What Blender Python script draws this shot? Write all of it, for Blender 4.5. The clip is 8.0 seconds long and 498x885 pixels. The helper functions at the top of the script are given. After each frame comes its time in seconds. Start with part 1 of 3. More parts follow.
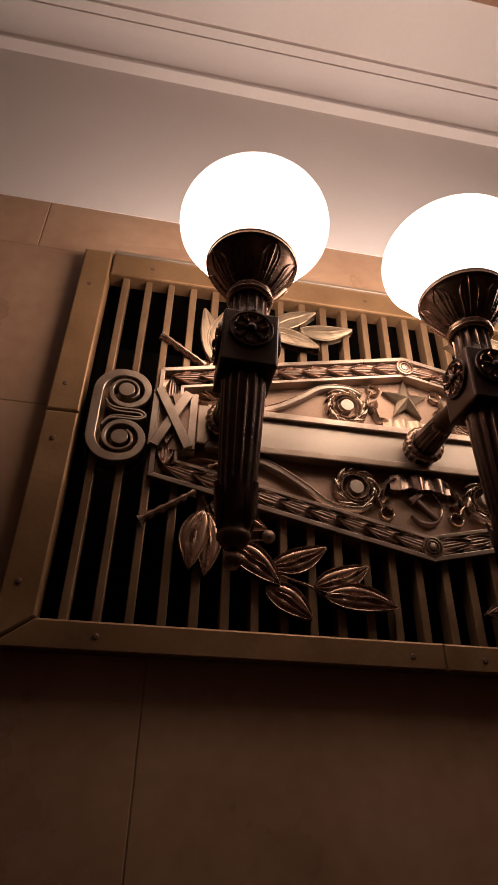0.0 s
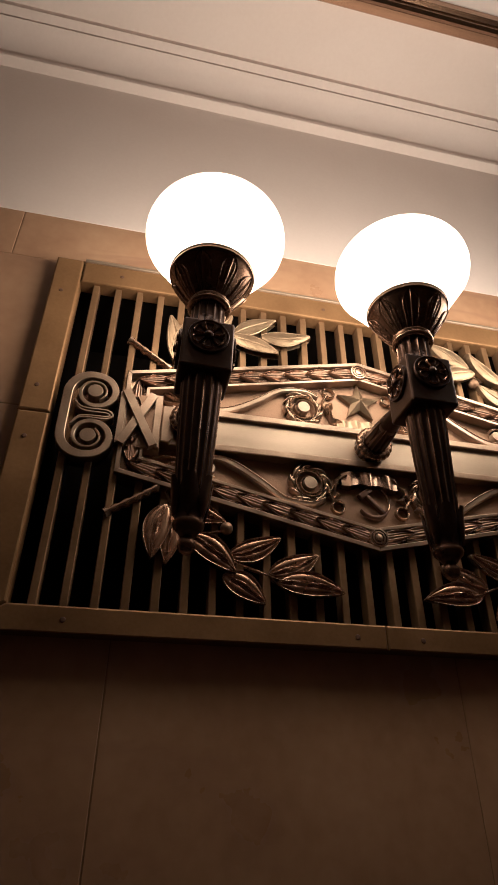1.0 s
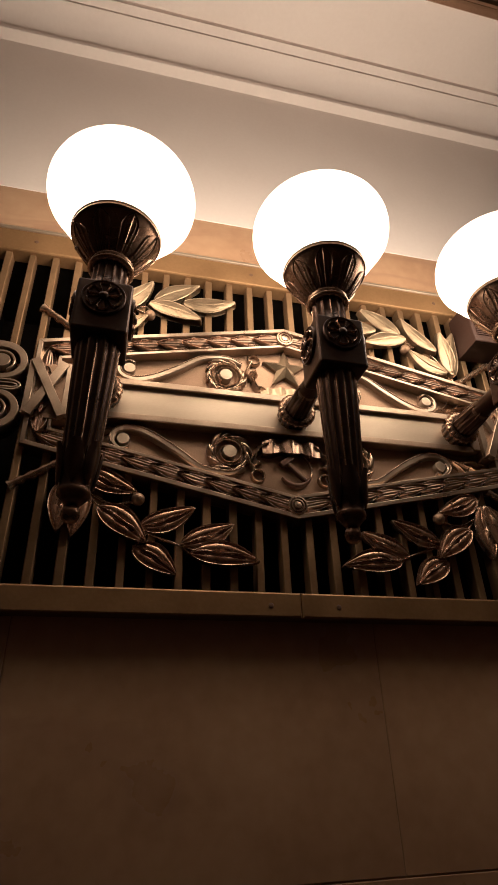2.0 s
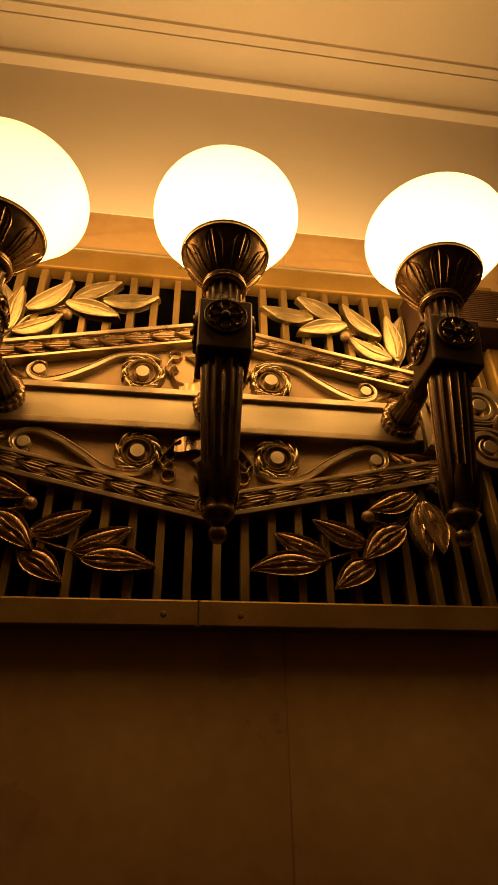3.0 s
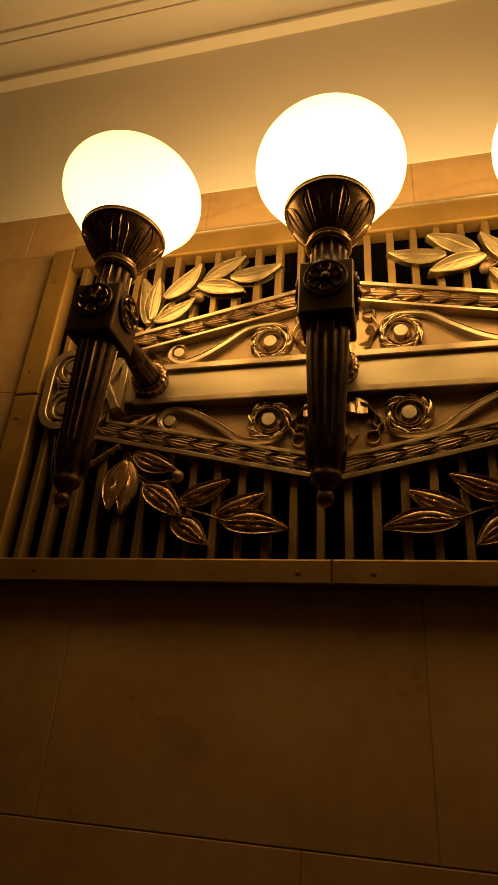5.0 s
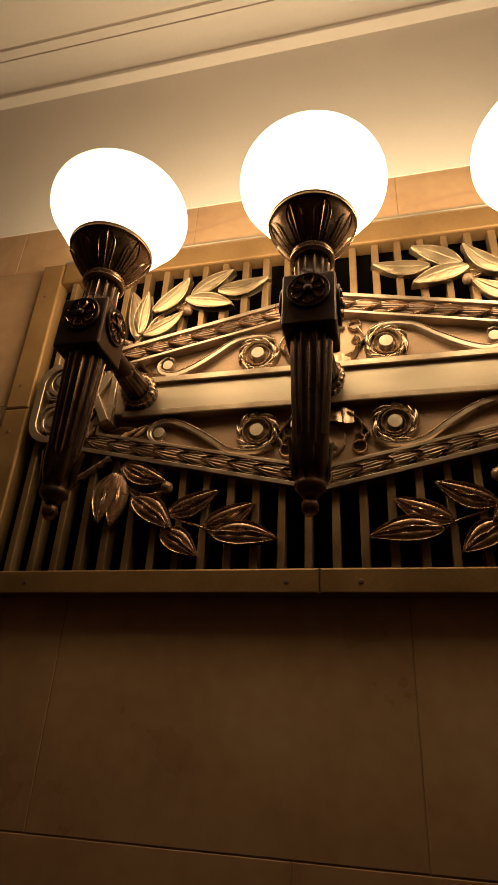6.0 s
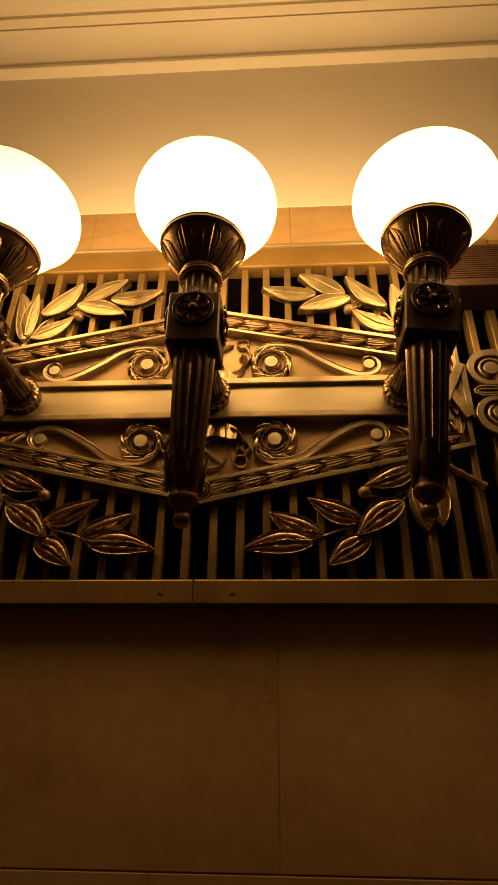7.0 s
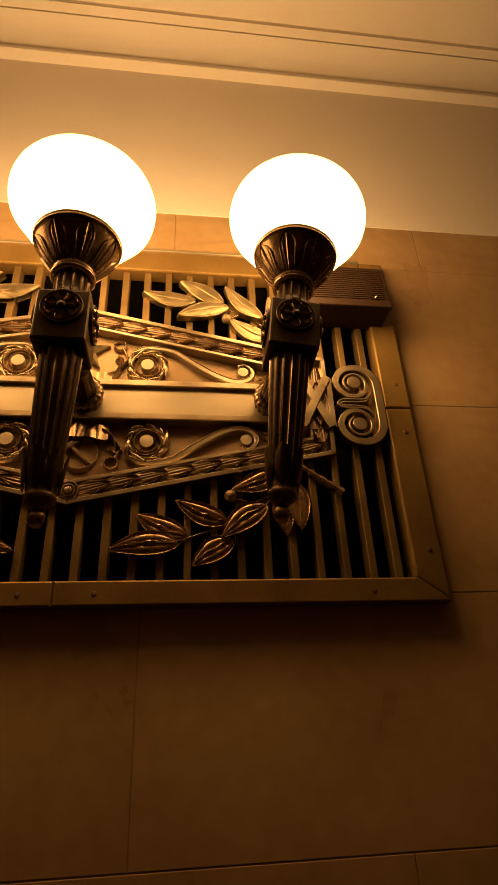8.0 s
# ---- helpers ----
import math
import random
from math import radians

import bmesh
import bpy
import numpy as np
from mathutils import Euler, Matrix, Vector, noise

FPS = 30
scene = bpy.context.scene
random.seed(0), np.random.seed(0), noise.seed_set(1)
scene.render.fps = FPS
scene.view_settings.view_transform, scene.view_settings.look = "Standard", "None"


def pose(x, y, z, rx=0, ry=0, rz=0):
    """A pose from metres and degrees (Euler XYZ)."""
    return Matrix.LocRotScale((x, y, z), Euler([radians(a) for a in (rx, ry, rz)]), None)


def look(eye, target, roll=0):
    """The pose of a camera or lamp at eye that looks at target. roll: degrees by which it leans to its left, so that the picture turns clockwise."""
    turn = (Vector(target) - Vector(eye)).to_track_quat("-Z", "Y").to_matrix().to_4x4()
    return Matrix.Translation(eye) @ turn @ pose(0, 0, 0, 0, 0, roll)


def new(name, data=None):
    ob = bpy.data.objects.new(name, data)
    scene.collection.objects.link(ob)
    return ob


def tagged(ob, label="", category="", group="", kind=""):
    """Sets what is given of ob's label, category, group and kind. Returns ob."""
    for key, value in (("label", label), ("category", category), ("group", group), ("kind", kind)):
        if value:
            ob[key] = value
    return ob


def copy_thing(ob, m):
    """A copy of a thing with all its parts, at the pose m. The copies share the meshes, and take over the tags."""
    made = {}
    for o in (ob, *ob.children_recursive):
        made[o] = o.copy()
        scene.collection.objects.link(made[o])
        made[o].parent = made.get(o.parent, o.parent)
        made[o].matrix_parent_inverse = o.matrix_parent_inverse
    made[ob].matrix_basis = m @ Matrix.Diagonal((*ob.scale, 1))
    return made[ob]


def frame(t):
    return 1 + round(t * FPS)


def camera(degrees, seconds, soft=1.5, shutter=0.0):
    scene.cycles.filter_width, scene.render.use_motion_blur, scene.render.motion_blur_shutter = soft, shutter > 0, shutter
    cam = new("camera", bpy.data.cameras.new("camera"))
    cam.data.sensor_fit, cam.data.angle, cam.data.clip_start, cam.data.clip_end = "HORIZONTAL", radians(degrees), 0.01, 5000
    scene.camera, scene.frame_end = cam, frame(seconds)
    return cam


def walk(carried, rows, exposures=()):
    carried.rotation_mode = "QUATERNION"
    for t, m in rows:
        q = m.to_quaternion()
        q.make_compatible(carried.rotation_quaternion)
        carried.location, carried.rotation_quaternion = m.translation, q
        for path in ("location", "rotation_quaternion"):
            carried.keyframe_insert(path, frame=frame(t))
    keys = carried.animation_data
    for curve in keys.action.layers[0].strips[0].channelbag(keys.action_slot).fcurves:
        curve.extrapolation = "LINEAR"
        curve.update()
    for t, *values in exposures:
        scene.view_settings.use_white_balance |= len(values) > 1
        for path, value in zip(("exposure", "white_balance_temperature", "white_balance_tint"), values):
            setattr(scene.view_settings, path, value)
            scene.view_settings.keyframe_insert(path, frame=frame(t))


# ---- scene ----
cam = camera(47.5, 8.0, 0.9)
PATH = [
    (0, (-0.5748, -1.0604, 1.7281), (-0.2889, 0.6214, 2.7721), 1.36),
    (0.2, (-0.5878, -1.1164, 1.6831), (-0.2740, 0.5546, 2.7363), 1.11),
    (0.5, (-0.5773, -1.1191, 1.6755), (-0.2603, 0.5381, 2.7494), 0.80),
    (1, (-0.5448, -1.1399, 1.6728), (-0.1879, 0.5221, 2.7265), 0.28),
    (1.2, (-0.5243, -1.1547, 1.6697), (-0.1145, 0.5057, 2.7067), -0.55),
    (1.5, (-0.4859, -1.1434, 1.6694), (-0.0348, 0.5198, 2.6844), -1.25),
    (1.7, (-0.4486, -1.1462, 1.6724), (0.0086, 0.5270, 2.6681), -1.44),
    (2, (-0.3873, -1.1282, 1.6658), (0.0398, 0.5548, 2.6584), -1.95),
    (2.2, (-0.3303, -1.1231, 1.6748), (0.0923, 0.5669, 2.6573), -2.31),
    (3.3, (0.0509, -1.0949, 1.6722), (0.1535, 0.6104, 2.7122), 0.78),
    (3.5, (0.1083, -1.0956, 1.6618), (0.1078, 0.6370, 2.6608), 2.16),
    (3.7, (0.1344, -1.1095, 1.6657), (0.0529, 0.6412, 2.6292), 2.88),
    (4, (0.1395, -1.1207, 1.6686), (-0.0327, 0.6504, 2.5818), 2.57),
    (4.2, (0.1229, -1.1214, 1.6740), (-0.1260, 0.6527, 2.5632), 3.42),
    (4.5, (0.1054, -1.1135, 1.6716), (-0.2361, 0.6457, 2.5596), 3.98),
    (4.7, (0.0999, -1.1238, 1.6859), (-0.2884, 0.6351, 2.5552), 3.94),
    (5.8, (0.1192, -1.1283, 1.6874), (-0.3990, 0.5917, 2.5665), 4.03),
    (6, (0.1242, -1.1305, 1.6815), (-0.3097, 0.6006, 2.5842), 3.09),
    (6.2, (0.1301, -1.1319, 1.6846), (-0.2316, 0.6109, 2.5966), 2.08),
    (6.5, (0.1487, -1.1302, 1.6727), (-0.1380, 0.6118, 2.6126), 1.79),
    (6.7, (0.1546, -1.1462, 1.6814), (-0.0617, 0.6085, 2.6165), 1.29),
    (7, (0.1784, -1.1496, 1.6757), (0.0758, 0.6091, 2.6226), 0.75),
    (7.5, (0.2022, -1.1619, 1.6695), (0.2863, 0.5927, 2.6258), -1.03),
    (7.7, (0.2210, -1.1714, 1.6687), (0.3818, 0.5791, 2.6227), -1.91),
    (8, (0.2438, -1.1736, 1.6579), (0.4933, 0.5638, 2.6165), -2.82),
]
walk(cam, [(t, look(eye, target, roll)) for t, eye, target, roll in PATH], [
    (0, 0.86, 3660, 33), (0.2, 1.07, 3660, 28), (0.5, 1.38, 3150, 9), (1, 1.05, 3570, 25), (1.5, 1.01, 3650, 25), (2, 1.00, 3620, 24), (2.2, 0.99, 3660, 24), (3.3, 0.70, 7100, 18), (3.5, 0.70, 7300, 18), (4, 0.75, 7850, 15), (4.5, 0.78, 7050, 9),
    (4.7, 0.76, 6500, 7), (5.8, 1.10, 4050, 13), (6, 1.17, 4000, 14), (6.5, 1.01, 4230, 10), (7, 0.95, 5450, 12), (7.5, 0.85, 6900, 8), (8, 0.95, 5720, 23),
])

# ---- light ----
world = bpy.data.worlds.new("lobby_air")
scene.world = world
world.use_nodes = True
world.node_tree.nodes["Background"].inputs[0].default_value = (1.0, 0.85, 0.7, 1)
world.node_tree.nodes["Background"].inputs[1].default_value = 0.0


# ---- materials ----
def material(name, colour, rough=0.5, metal=0.0):
    m = bpy.data.materials.new(name)
    m.use_nodes = True
    b = m.node_tree.nodes["Principled BSDF"]
    b.inputs["Base Color"].default_value = (*colour, 1)
    b.inputs["Roughness"].default_value = rough
    b.inputs["Metallic"].default_value = metal
    return m


def mottled(name, stops, scale, rough, metal=0.0, bump=0.1, fine=60.0, stretch=(1, 1, 1), detail=6.0, random_tint=0.0):
    """Noise at two scales between colour stops, with roughness wear and a fine bump."""
    m = material(name, stops[0][1], rough[0], metal)
    t = m.node_tree
    b = t.nodes["Principled BSDF"]
    co = t.nodes.new("ShaderNodeTexCoord")
    mp = t.nodes.new("ShaderNodeMapping")
    mp.inputs["Scale"].default_value = stretch
    t.links.new(co.outputs["Object"], mp.inputs[0])
    n1 = t.nodes.new("ShaderNodeTexNoise")
    n1.inputs["Scale"].default_value, n1.inputs["Detail"].default_value = scale, detail
    n2 = t.nodes.new("ShaderNodeTexNoise")
    n2.inputs["Scale"].default_value, n2.inputs["Detail"].default_value = fine, 4
    for n in (n1, n2):
        t.links.new(mp.outputs[0], n.inputs["Vector"])
    mix = t.nodes.new("ShaderNodeMix")
    mix.data_type = "FLOAT"
    mix.inputs[0].default_value = 0.3
    t.links.new(n1.outputs["Fac"], mix.inputs[2])
    t.links.new(n2.outputs["Fac"], mix.inputs[3])
    ramp = t.nodes.new("ShaderNodeValToRGB")
    els = ramp.color_ramp.elements
    while len(els) < len(stops):
        els.new(0.5)
    for e, (p, c) in zip(els, stops):
        e.position, e.color = p, (*c, 1)
    t.links.new(mix.outputs[0], ramp.inputs[0])
    out = ramp.outputs[0]
    if random_tint:
        info = t.nodes.new("ShaderNodeObjectInfo")
        hsv = t.nodes.new("ShaderNodeHueSaturation")
        mr = t.nodes.new("ShaderNodeMapRange")
        mr.inputs["To Min"].default_value, mr.inputs["To Max"].default_value = 1 - random_tint, 1 + random_tint
        t.links.new(info.outputs["Random"], mr.inputs[0])
        t.links.new(mr.outputs[0], hsv.inputs["Value"])
        t.links.new(out, hsv.inputs["Color"])
        out = hsv.outputs[0]
    t.links.new(out, b.inputs["Base Color"])
    mr = t.nodes.new("ShaderNodeMapRange")
    mr.inputs["From Min"].default_value, mr.inputs["From Max"].default_value = 0.3, 0.7
    mr.inputs["To Min"].default_value, mr.inputs["To Max"].default_value = rough
    t.links.new(n1.outputs["Fac"], mr.inputs[0])
    t.links.new(mr.outputs[0], b.inputs["Roughness"])
    bp = t.nodes.new("ShaderNodeBump")
    bp.inputs["Strength"].default_value, bp.inputs["Distance"].default_value = bump, 0.002
    t.links.new(n2.outputs["Fac"], bp.inputs["Height"])
    t.links.new(bp.outputs[0], b.inputs["Normal"])
    return m


def lacquer(m, weight, rough, ior=1.5):
    """A clear coat over a patinated metal."""
    s = m.node_tree.nodes["Principled BSDF"]
    s.inputs["Coat Weight"].default_value, s.inputs["Coat Roughness"].default_value = weight, rough
    s.inputs["Coat IOR"].default_value = ior
    return m


def worn_glint(m, colour, rough, low=0.505, high=0.56):
    """Raised edges rubbed bright over patina, with the rims' highlights painted into the colour."""
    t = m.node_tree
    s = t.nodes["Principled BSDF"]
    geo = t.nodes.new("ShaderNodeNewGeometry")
    rub_glint = t.nodes.new("ShaderNodeMapRange")
    rub_glint.inputs["From Min"].default_value, rub_glint.inputs["From Max"].default_value = low, high
    t.links.new(geo.outputs["Pointiness"], rub_glint.inputs[0])
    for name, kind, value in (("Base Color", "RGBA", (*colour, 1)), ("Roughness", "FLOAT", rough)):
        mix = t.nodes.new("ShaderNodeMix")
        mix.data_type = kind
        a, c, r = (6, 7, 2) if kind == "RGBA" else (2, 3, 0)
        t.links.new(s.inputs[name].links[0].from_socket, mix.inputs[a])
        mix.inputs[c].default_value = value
        t.links.new(rub_glint.outputs[0], mix.inputs[0])
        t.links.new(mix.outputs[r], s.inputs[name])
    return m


# Rubbed edges also stand for glints on rims, against a darker base.
BRONZE = worn_glint(lacquer(mottled("bronze", [(0.25, (0.263, 0.183, 0.096)), (0.55, (0.415, 0.307, 0.174)), (0.8, (0.526, 0.409, 0.244))], 14, (0.21, 0.35), 0.92, 0.10, 190, random_tint=0.06), 0.3, 0.16, 1.6), (0.52, 0.39, 0.205), 0.24, 0.515, 0.585)
CHASED = worn_glint(lacquer(mottled("chased_bronze", [(0.3, (0.215, 0.136, 0.072)), (0.7, (0.385, 0.270, 0.150))], 20, (0.20, 0.34), 0.94, 0.1, 190), 0.25, 0.18, 1.6), (0.62, 0.47, 0.265), 0.26, 0.53, 0.60)
GILT = lacquer(mottled("gilt_bronze", [(0.3, (0.281, 0.210, 0.100)), (0.7, (0.429, 0.333, 0.170))], 22, (0.27, 0.42), 0.90, 0.12, 210, random_tint=0.05), 0.15, 0.25)
GROUND = mottled("matt_bronze", [(0.3, (0.206, 0.134, 0.060)), (0.7, (0.314, 0.211, 0.102))], 11, (0.40, 0.54), 0.66, 0.25, 240)
DARK = worn_glint(lacquer(mottled("dark_bronze", [(0.3, (0.033, 0.017, 0.0085)), (0.7, (0.068, 0.038, 0.018))], 18, (0.26, 0.42), 0.96, 0.1, 160), 0.25, 0.14, 1.5), (0.42, 0.28, 0.14), 0.22, 0.515, 0.58)
BLACK = lacquer(mottled("blackened_bronze", [(0.3, (0.034, 0.019, 0.010)), (0.7, (0.066, 0.038, 0.020))], 18, (0.34, 0.5), 0.9, 0.1, 160), 0.1, 0.25)
CUP = worn_glint(lacquer(mottled("cup_bronze", [(0.3, (0.115, 0.068, 0.032)), (0.7, (0.205, 0.130, 0.063))], 24, (0.20, 0.32), 0.97, 0.1, 170), 0.2, 0.14, 1.5), (0.56, 0.40, 0.21), 0.2, 0.515, 0.58)
PLATE = mottled("brushed_bronze", [(0.3, (0.380, 0.311, 0.198)), (0.7, (0.462, 0.384, 0.253))], 4, (0.34, 0.46), 0.8, 0.02, 90, stretch=(1, 1, 5))
BOSS = mottled("satin_bronze", [(0.3, (0.319, 0.251, 0.152)), (0.7, (0.407, 0.328, 0.209))], 30, (0.42, 0.55), 0.7, 0.05, 200)
FRAME = mottled("frame_bronze", [(0.3, (0.184, 0.110, 0.025)), (0.7, (0.268, 0.166, 0.043))], 9, (0.34, 0.50), 0.45, 0.12, 120, random_tint=0.08)
BAR = mottled("bar_bronze", [(0.3, (0.157, 0.099, 0.031)), (0.7, (0.236, 0.154, 0.053))], 12, (0.34, 0.50), 0.62, 0.12, 120, random_tint=0.12)
RIM = lacquer(mottled("smooth_bronze", [(0.3, (0.333, 0.250, 0.145)), (0.7, (0.491, 0.384, 0.239))], 16, (0.27, 0.40), 0.86, 0.08, 190, random_tint=0.05), 0.25, 0.18, 1.6)
LEAF = worn_glint(lacquer(mottled("leaf_bronze", [(0.3, (0.365, 0.222, 0.098)), (0.7, (0.565, 0.370, 0.180))], 18, (0.20, 0.33), 0.88, 0.1, 190, random_tint=0.06), 0.35, 0.14, 1.6), (0.66, 0.50, 0.29), 0.2, 0.515, 0.585)
for m in (FRAME, BAR):
    m.node_tree.nodes["Principled BSDF"].inputs["Specular IOR Level"].default_value = 0.15
DULL_SHADED = mottled("dull_rivet_shaded", [(0.3, (0.09, 0.05, 0.022)), (0.7, (0.15, 0.085, 0.038))], 60, (0.45, 0.6), 0.4, 0.1, 200)
# Blacker than the lining's brown: the opening's shade is put into its colour.
DUCT = mottled("duct_shade", [(0.3, (0.004, 0.003, 0.002)), (0.7, (0.008, 0.006, 0.004))], 5, (0.9, 0.97), 0.0, 0.05)
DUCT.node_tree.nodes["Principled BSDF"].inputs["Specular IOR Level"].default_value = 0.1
MARBLE = mottled("marble", [(0.25, (0.270, 0.158, 0.062)), (0.5, (0.380, 0.245, 0.105)), (0.75, (0.462, 0.320, 0.152))], 3.4, (0.24, 0.40), 0.0, 0.03, 30, random_tint=0.035)


def veined(m, colour, scale):
    """Adds thin wandering veins to a mottled material."""
    t = m.node_tree
    b = t.nodes["Principled BSDF"]
    old = b.inputs["Base Color"].links[0].from_socket
    co = t.nodes.new("ShaderNodeTexCoord")
    n1 = t.nodes.new("ShaderNodeTexNoise")
    n1.inputs["Scale"].default_value, n1.inputs["Detail"].default_value, n1.inputs["Distortion"].default_value = scale, 5, 1.2
    n2 = t.nodes.new("ShaderNodeTexNoise")
    n2.inputs["Scale"].default_value, n2.inputs["Detail"].default_value = scale * 0.7, 2
    mp = t.nodes.new("ShaderNodeMapping")
    mp.inputs["Rotation"].default_value, mp.inputs["Scale"].default_value = (0, 0.6, 0), (0.55, 1, 2.6)
    t.links.new(co.outputs["Object"], mp.inputs[0])
    t.links.new(mp.outputs[0], n1.inputs["Vector"])
    t.links.new(mp.outputs[0], n2.inputs["Vector"])
    sub = t.nodes.new("ShaderNodeMath")
    sub.operation = "SUBTRACT"
    sub.inputs[1].default_value = 0.5
    t.links.new(n1.outputs["Fac"], sub.inputs[0])
    ab = t.nodes.new("ShaderNodeMath")
    ab.operation = "ABSOLUTE"
    t.links.new(sub.outputs[0], ab.inputs[0])
    line = t.nodes.new("ShaderNodeMapRange")
    line.inputs["From Min"].default_value, line.inputs["From Max"].default_value = 0.0, 0.05
    line.inputs["To Min"].default_value, line.inputs["To Max"].default_value = 0.75, 0.0
    t.links.new(ab.outputs[0], line.inputs[0])
    some = t.nodes.new("ShaderNodeMapRange")
    some.inputs["From Min"].default_value, some.inputs["From Max"].default_value = 0.48, 0.66
    t.links.new(n2.outputs["Fac"], some.inputs[0])
    mul = t.nodes.new("ShaderNodeMath")
    mul.operation = "MULTIPLY"
    t.links.new(line.outputs[0], mul.inputs[0])
    t.links.new(some.outputs[0], mul.inputs[1])
    mix = t.nodes.new("ShaderNodeMix")
    mix.data_type = "RGBA"
    t.links.new(mul.outputs[0], mix.inputs[0])
    t.links.new(old, mix.inputs[6])
    mix.inputs[7].default_value = (*colour, 1)
    t.links.new(mix.outputs[2], b.inputs["Base Color"])


veined(MARBLE, (0.30, 0.18, 0.09), 1.9)
JOINT = mottled("joint_grout", [(0.3, (0.23, 0.155, 0.072)), (0.7, (0.31, 0.21, 0.10))], 20, (0.8, 0.95))
PLASTER = mottled("plaster", [(0.3, (0.76, 0.69, 0.625)), (0.7, (0.82, 0.755, 0.695))], 3, (0.55, 0.75), 0.0, 0.08, 80)
STONE = mottled("floor_stone", [(0.3, (0.07, 0.05, 0.035)), (0.7, (0.12, 0.085, 0.06))], 3, (0.2, 0.35))
BOX = mottled("painted_steel", [(0.3, (0.022, 0.011, 0.006)), (0.7, (0.034, 0.018, 0.010))], 12, (0.45, 0.6), 0.0, 0.05, 120)
BOX.node_tree.nodes["Principled BSDF"].inputs["Specular IOR Level"].default_value = 0.2
STEEL = material("screw_steel", (0.6, 0.58, 0.55), 0.3, 1.0)


def opal(name, colour, low, high):
    """Lit opal glass: brighter round the bulb than at the crown."""
    m = material(name, (0.9, 0.88, 0.84), 0.25)
    t = m.node_tree
    s = t.nodes["Principled BSDF"]
    s.inputs["Emission Color"].default_value = (*colour, 1)
    co = t.nodes.new("ShaderNodeTexCoord")
    axes = t.nodes.new("ShaderNodeSeparateXYZ")
    t.links.new(co.outputs["Object"], axes.inputs[0])
    mr = t.nodes.new("ShaderNodeMapRange")
    mr.interpolation_type = "SMOOTHSTEP"
    mr.inputs["From Min"].default_value, mr.inputs["From Max"].default_value = 0.23, 0.43
    mr.inputs["To Min"].default_value, mr.inputs["To Max"].default_value = low, high
    t.links.new(axes.outputs["Z"], mr.inputs[0])
    t.links.new(mr.outputs[0], s.inputs["Emission Strength"])
    return m


GLOW = opal("opal_glass", (1.0, 0.54, 0.135), 4.4, 1.9)
DIM = opal("dimmer_opal_glass", (1.0, 0.51, 0.118), 3.5, 1.45)


# ---- mesh helpers ----
def mesh(name, verts, faces, mat, smooth=True):
    me = bpy.data.meshes.new(name)
    me.from_pydata([tuple(v) for v in verts], [], [tuple(f) for f in faces])
    me.materials.append(mat)
    if smooth:
        me.polygons.foreach_set("use_smooth", [True] * len(me.polygons))
    return me


def soft(me, angle=35):
    """Shade smooth, with sharp edges over the angle, and outward normals."""
    bm = bmesh.new()
    bm.from_mesh(me)
    bmesh.ops.recalc_face_normals(bm, faces=bm.faces[:])
    for e in bm.edges:
        e.smooth = len(e.link_faces) == 2 and e.calc_face_angle(4) < radians(angle)
    bm.to_mesh(me)
    bm.free()
    return me


def part(name, me, parent, label=""):
    ob = new(name, me)
    ob.parent = parent
    if label:
        tagged(ob, label)
    return ob


def thing(name, at=(0, 0, 0), **tags):
    ob = new(name)
    ob.empty_display_size = 0.05
    ob.location = at
    return tagged(ob, **tags)


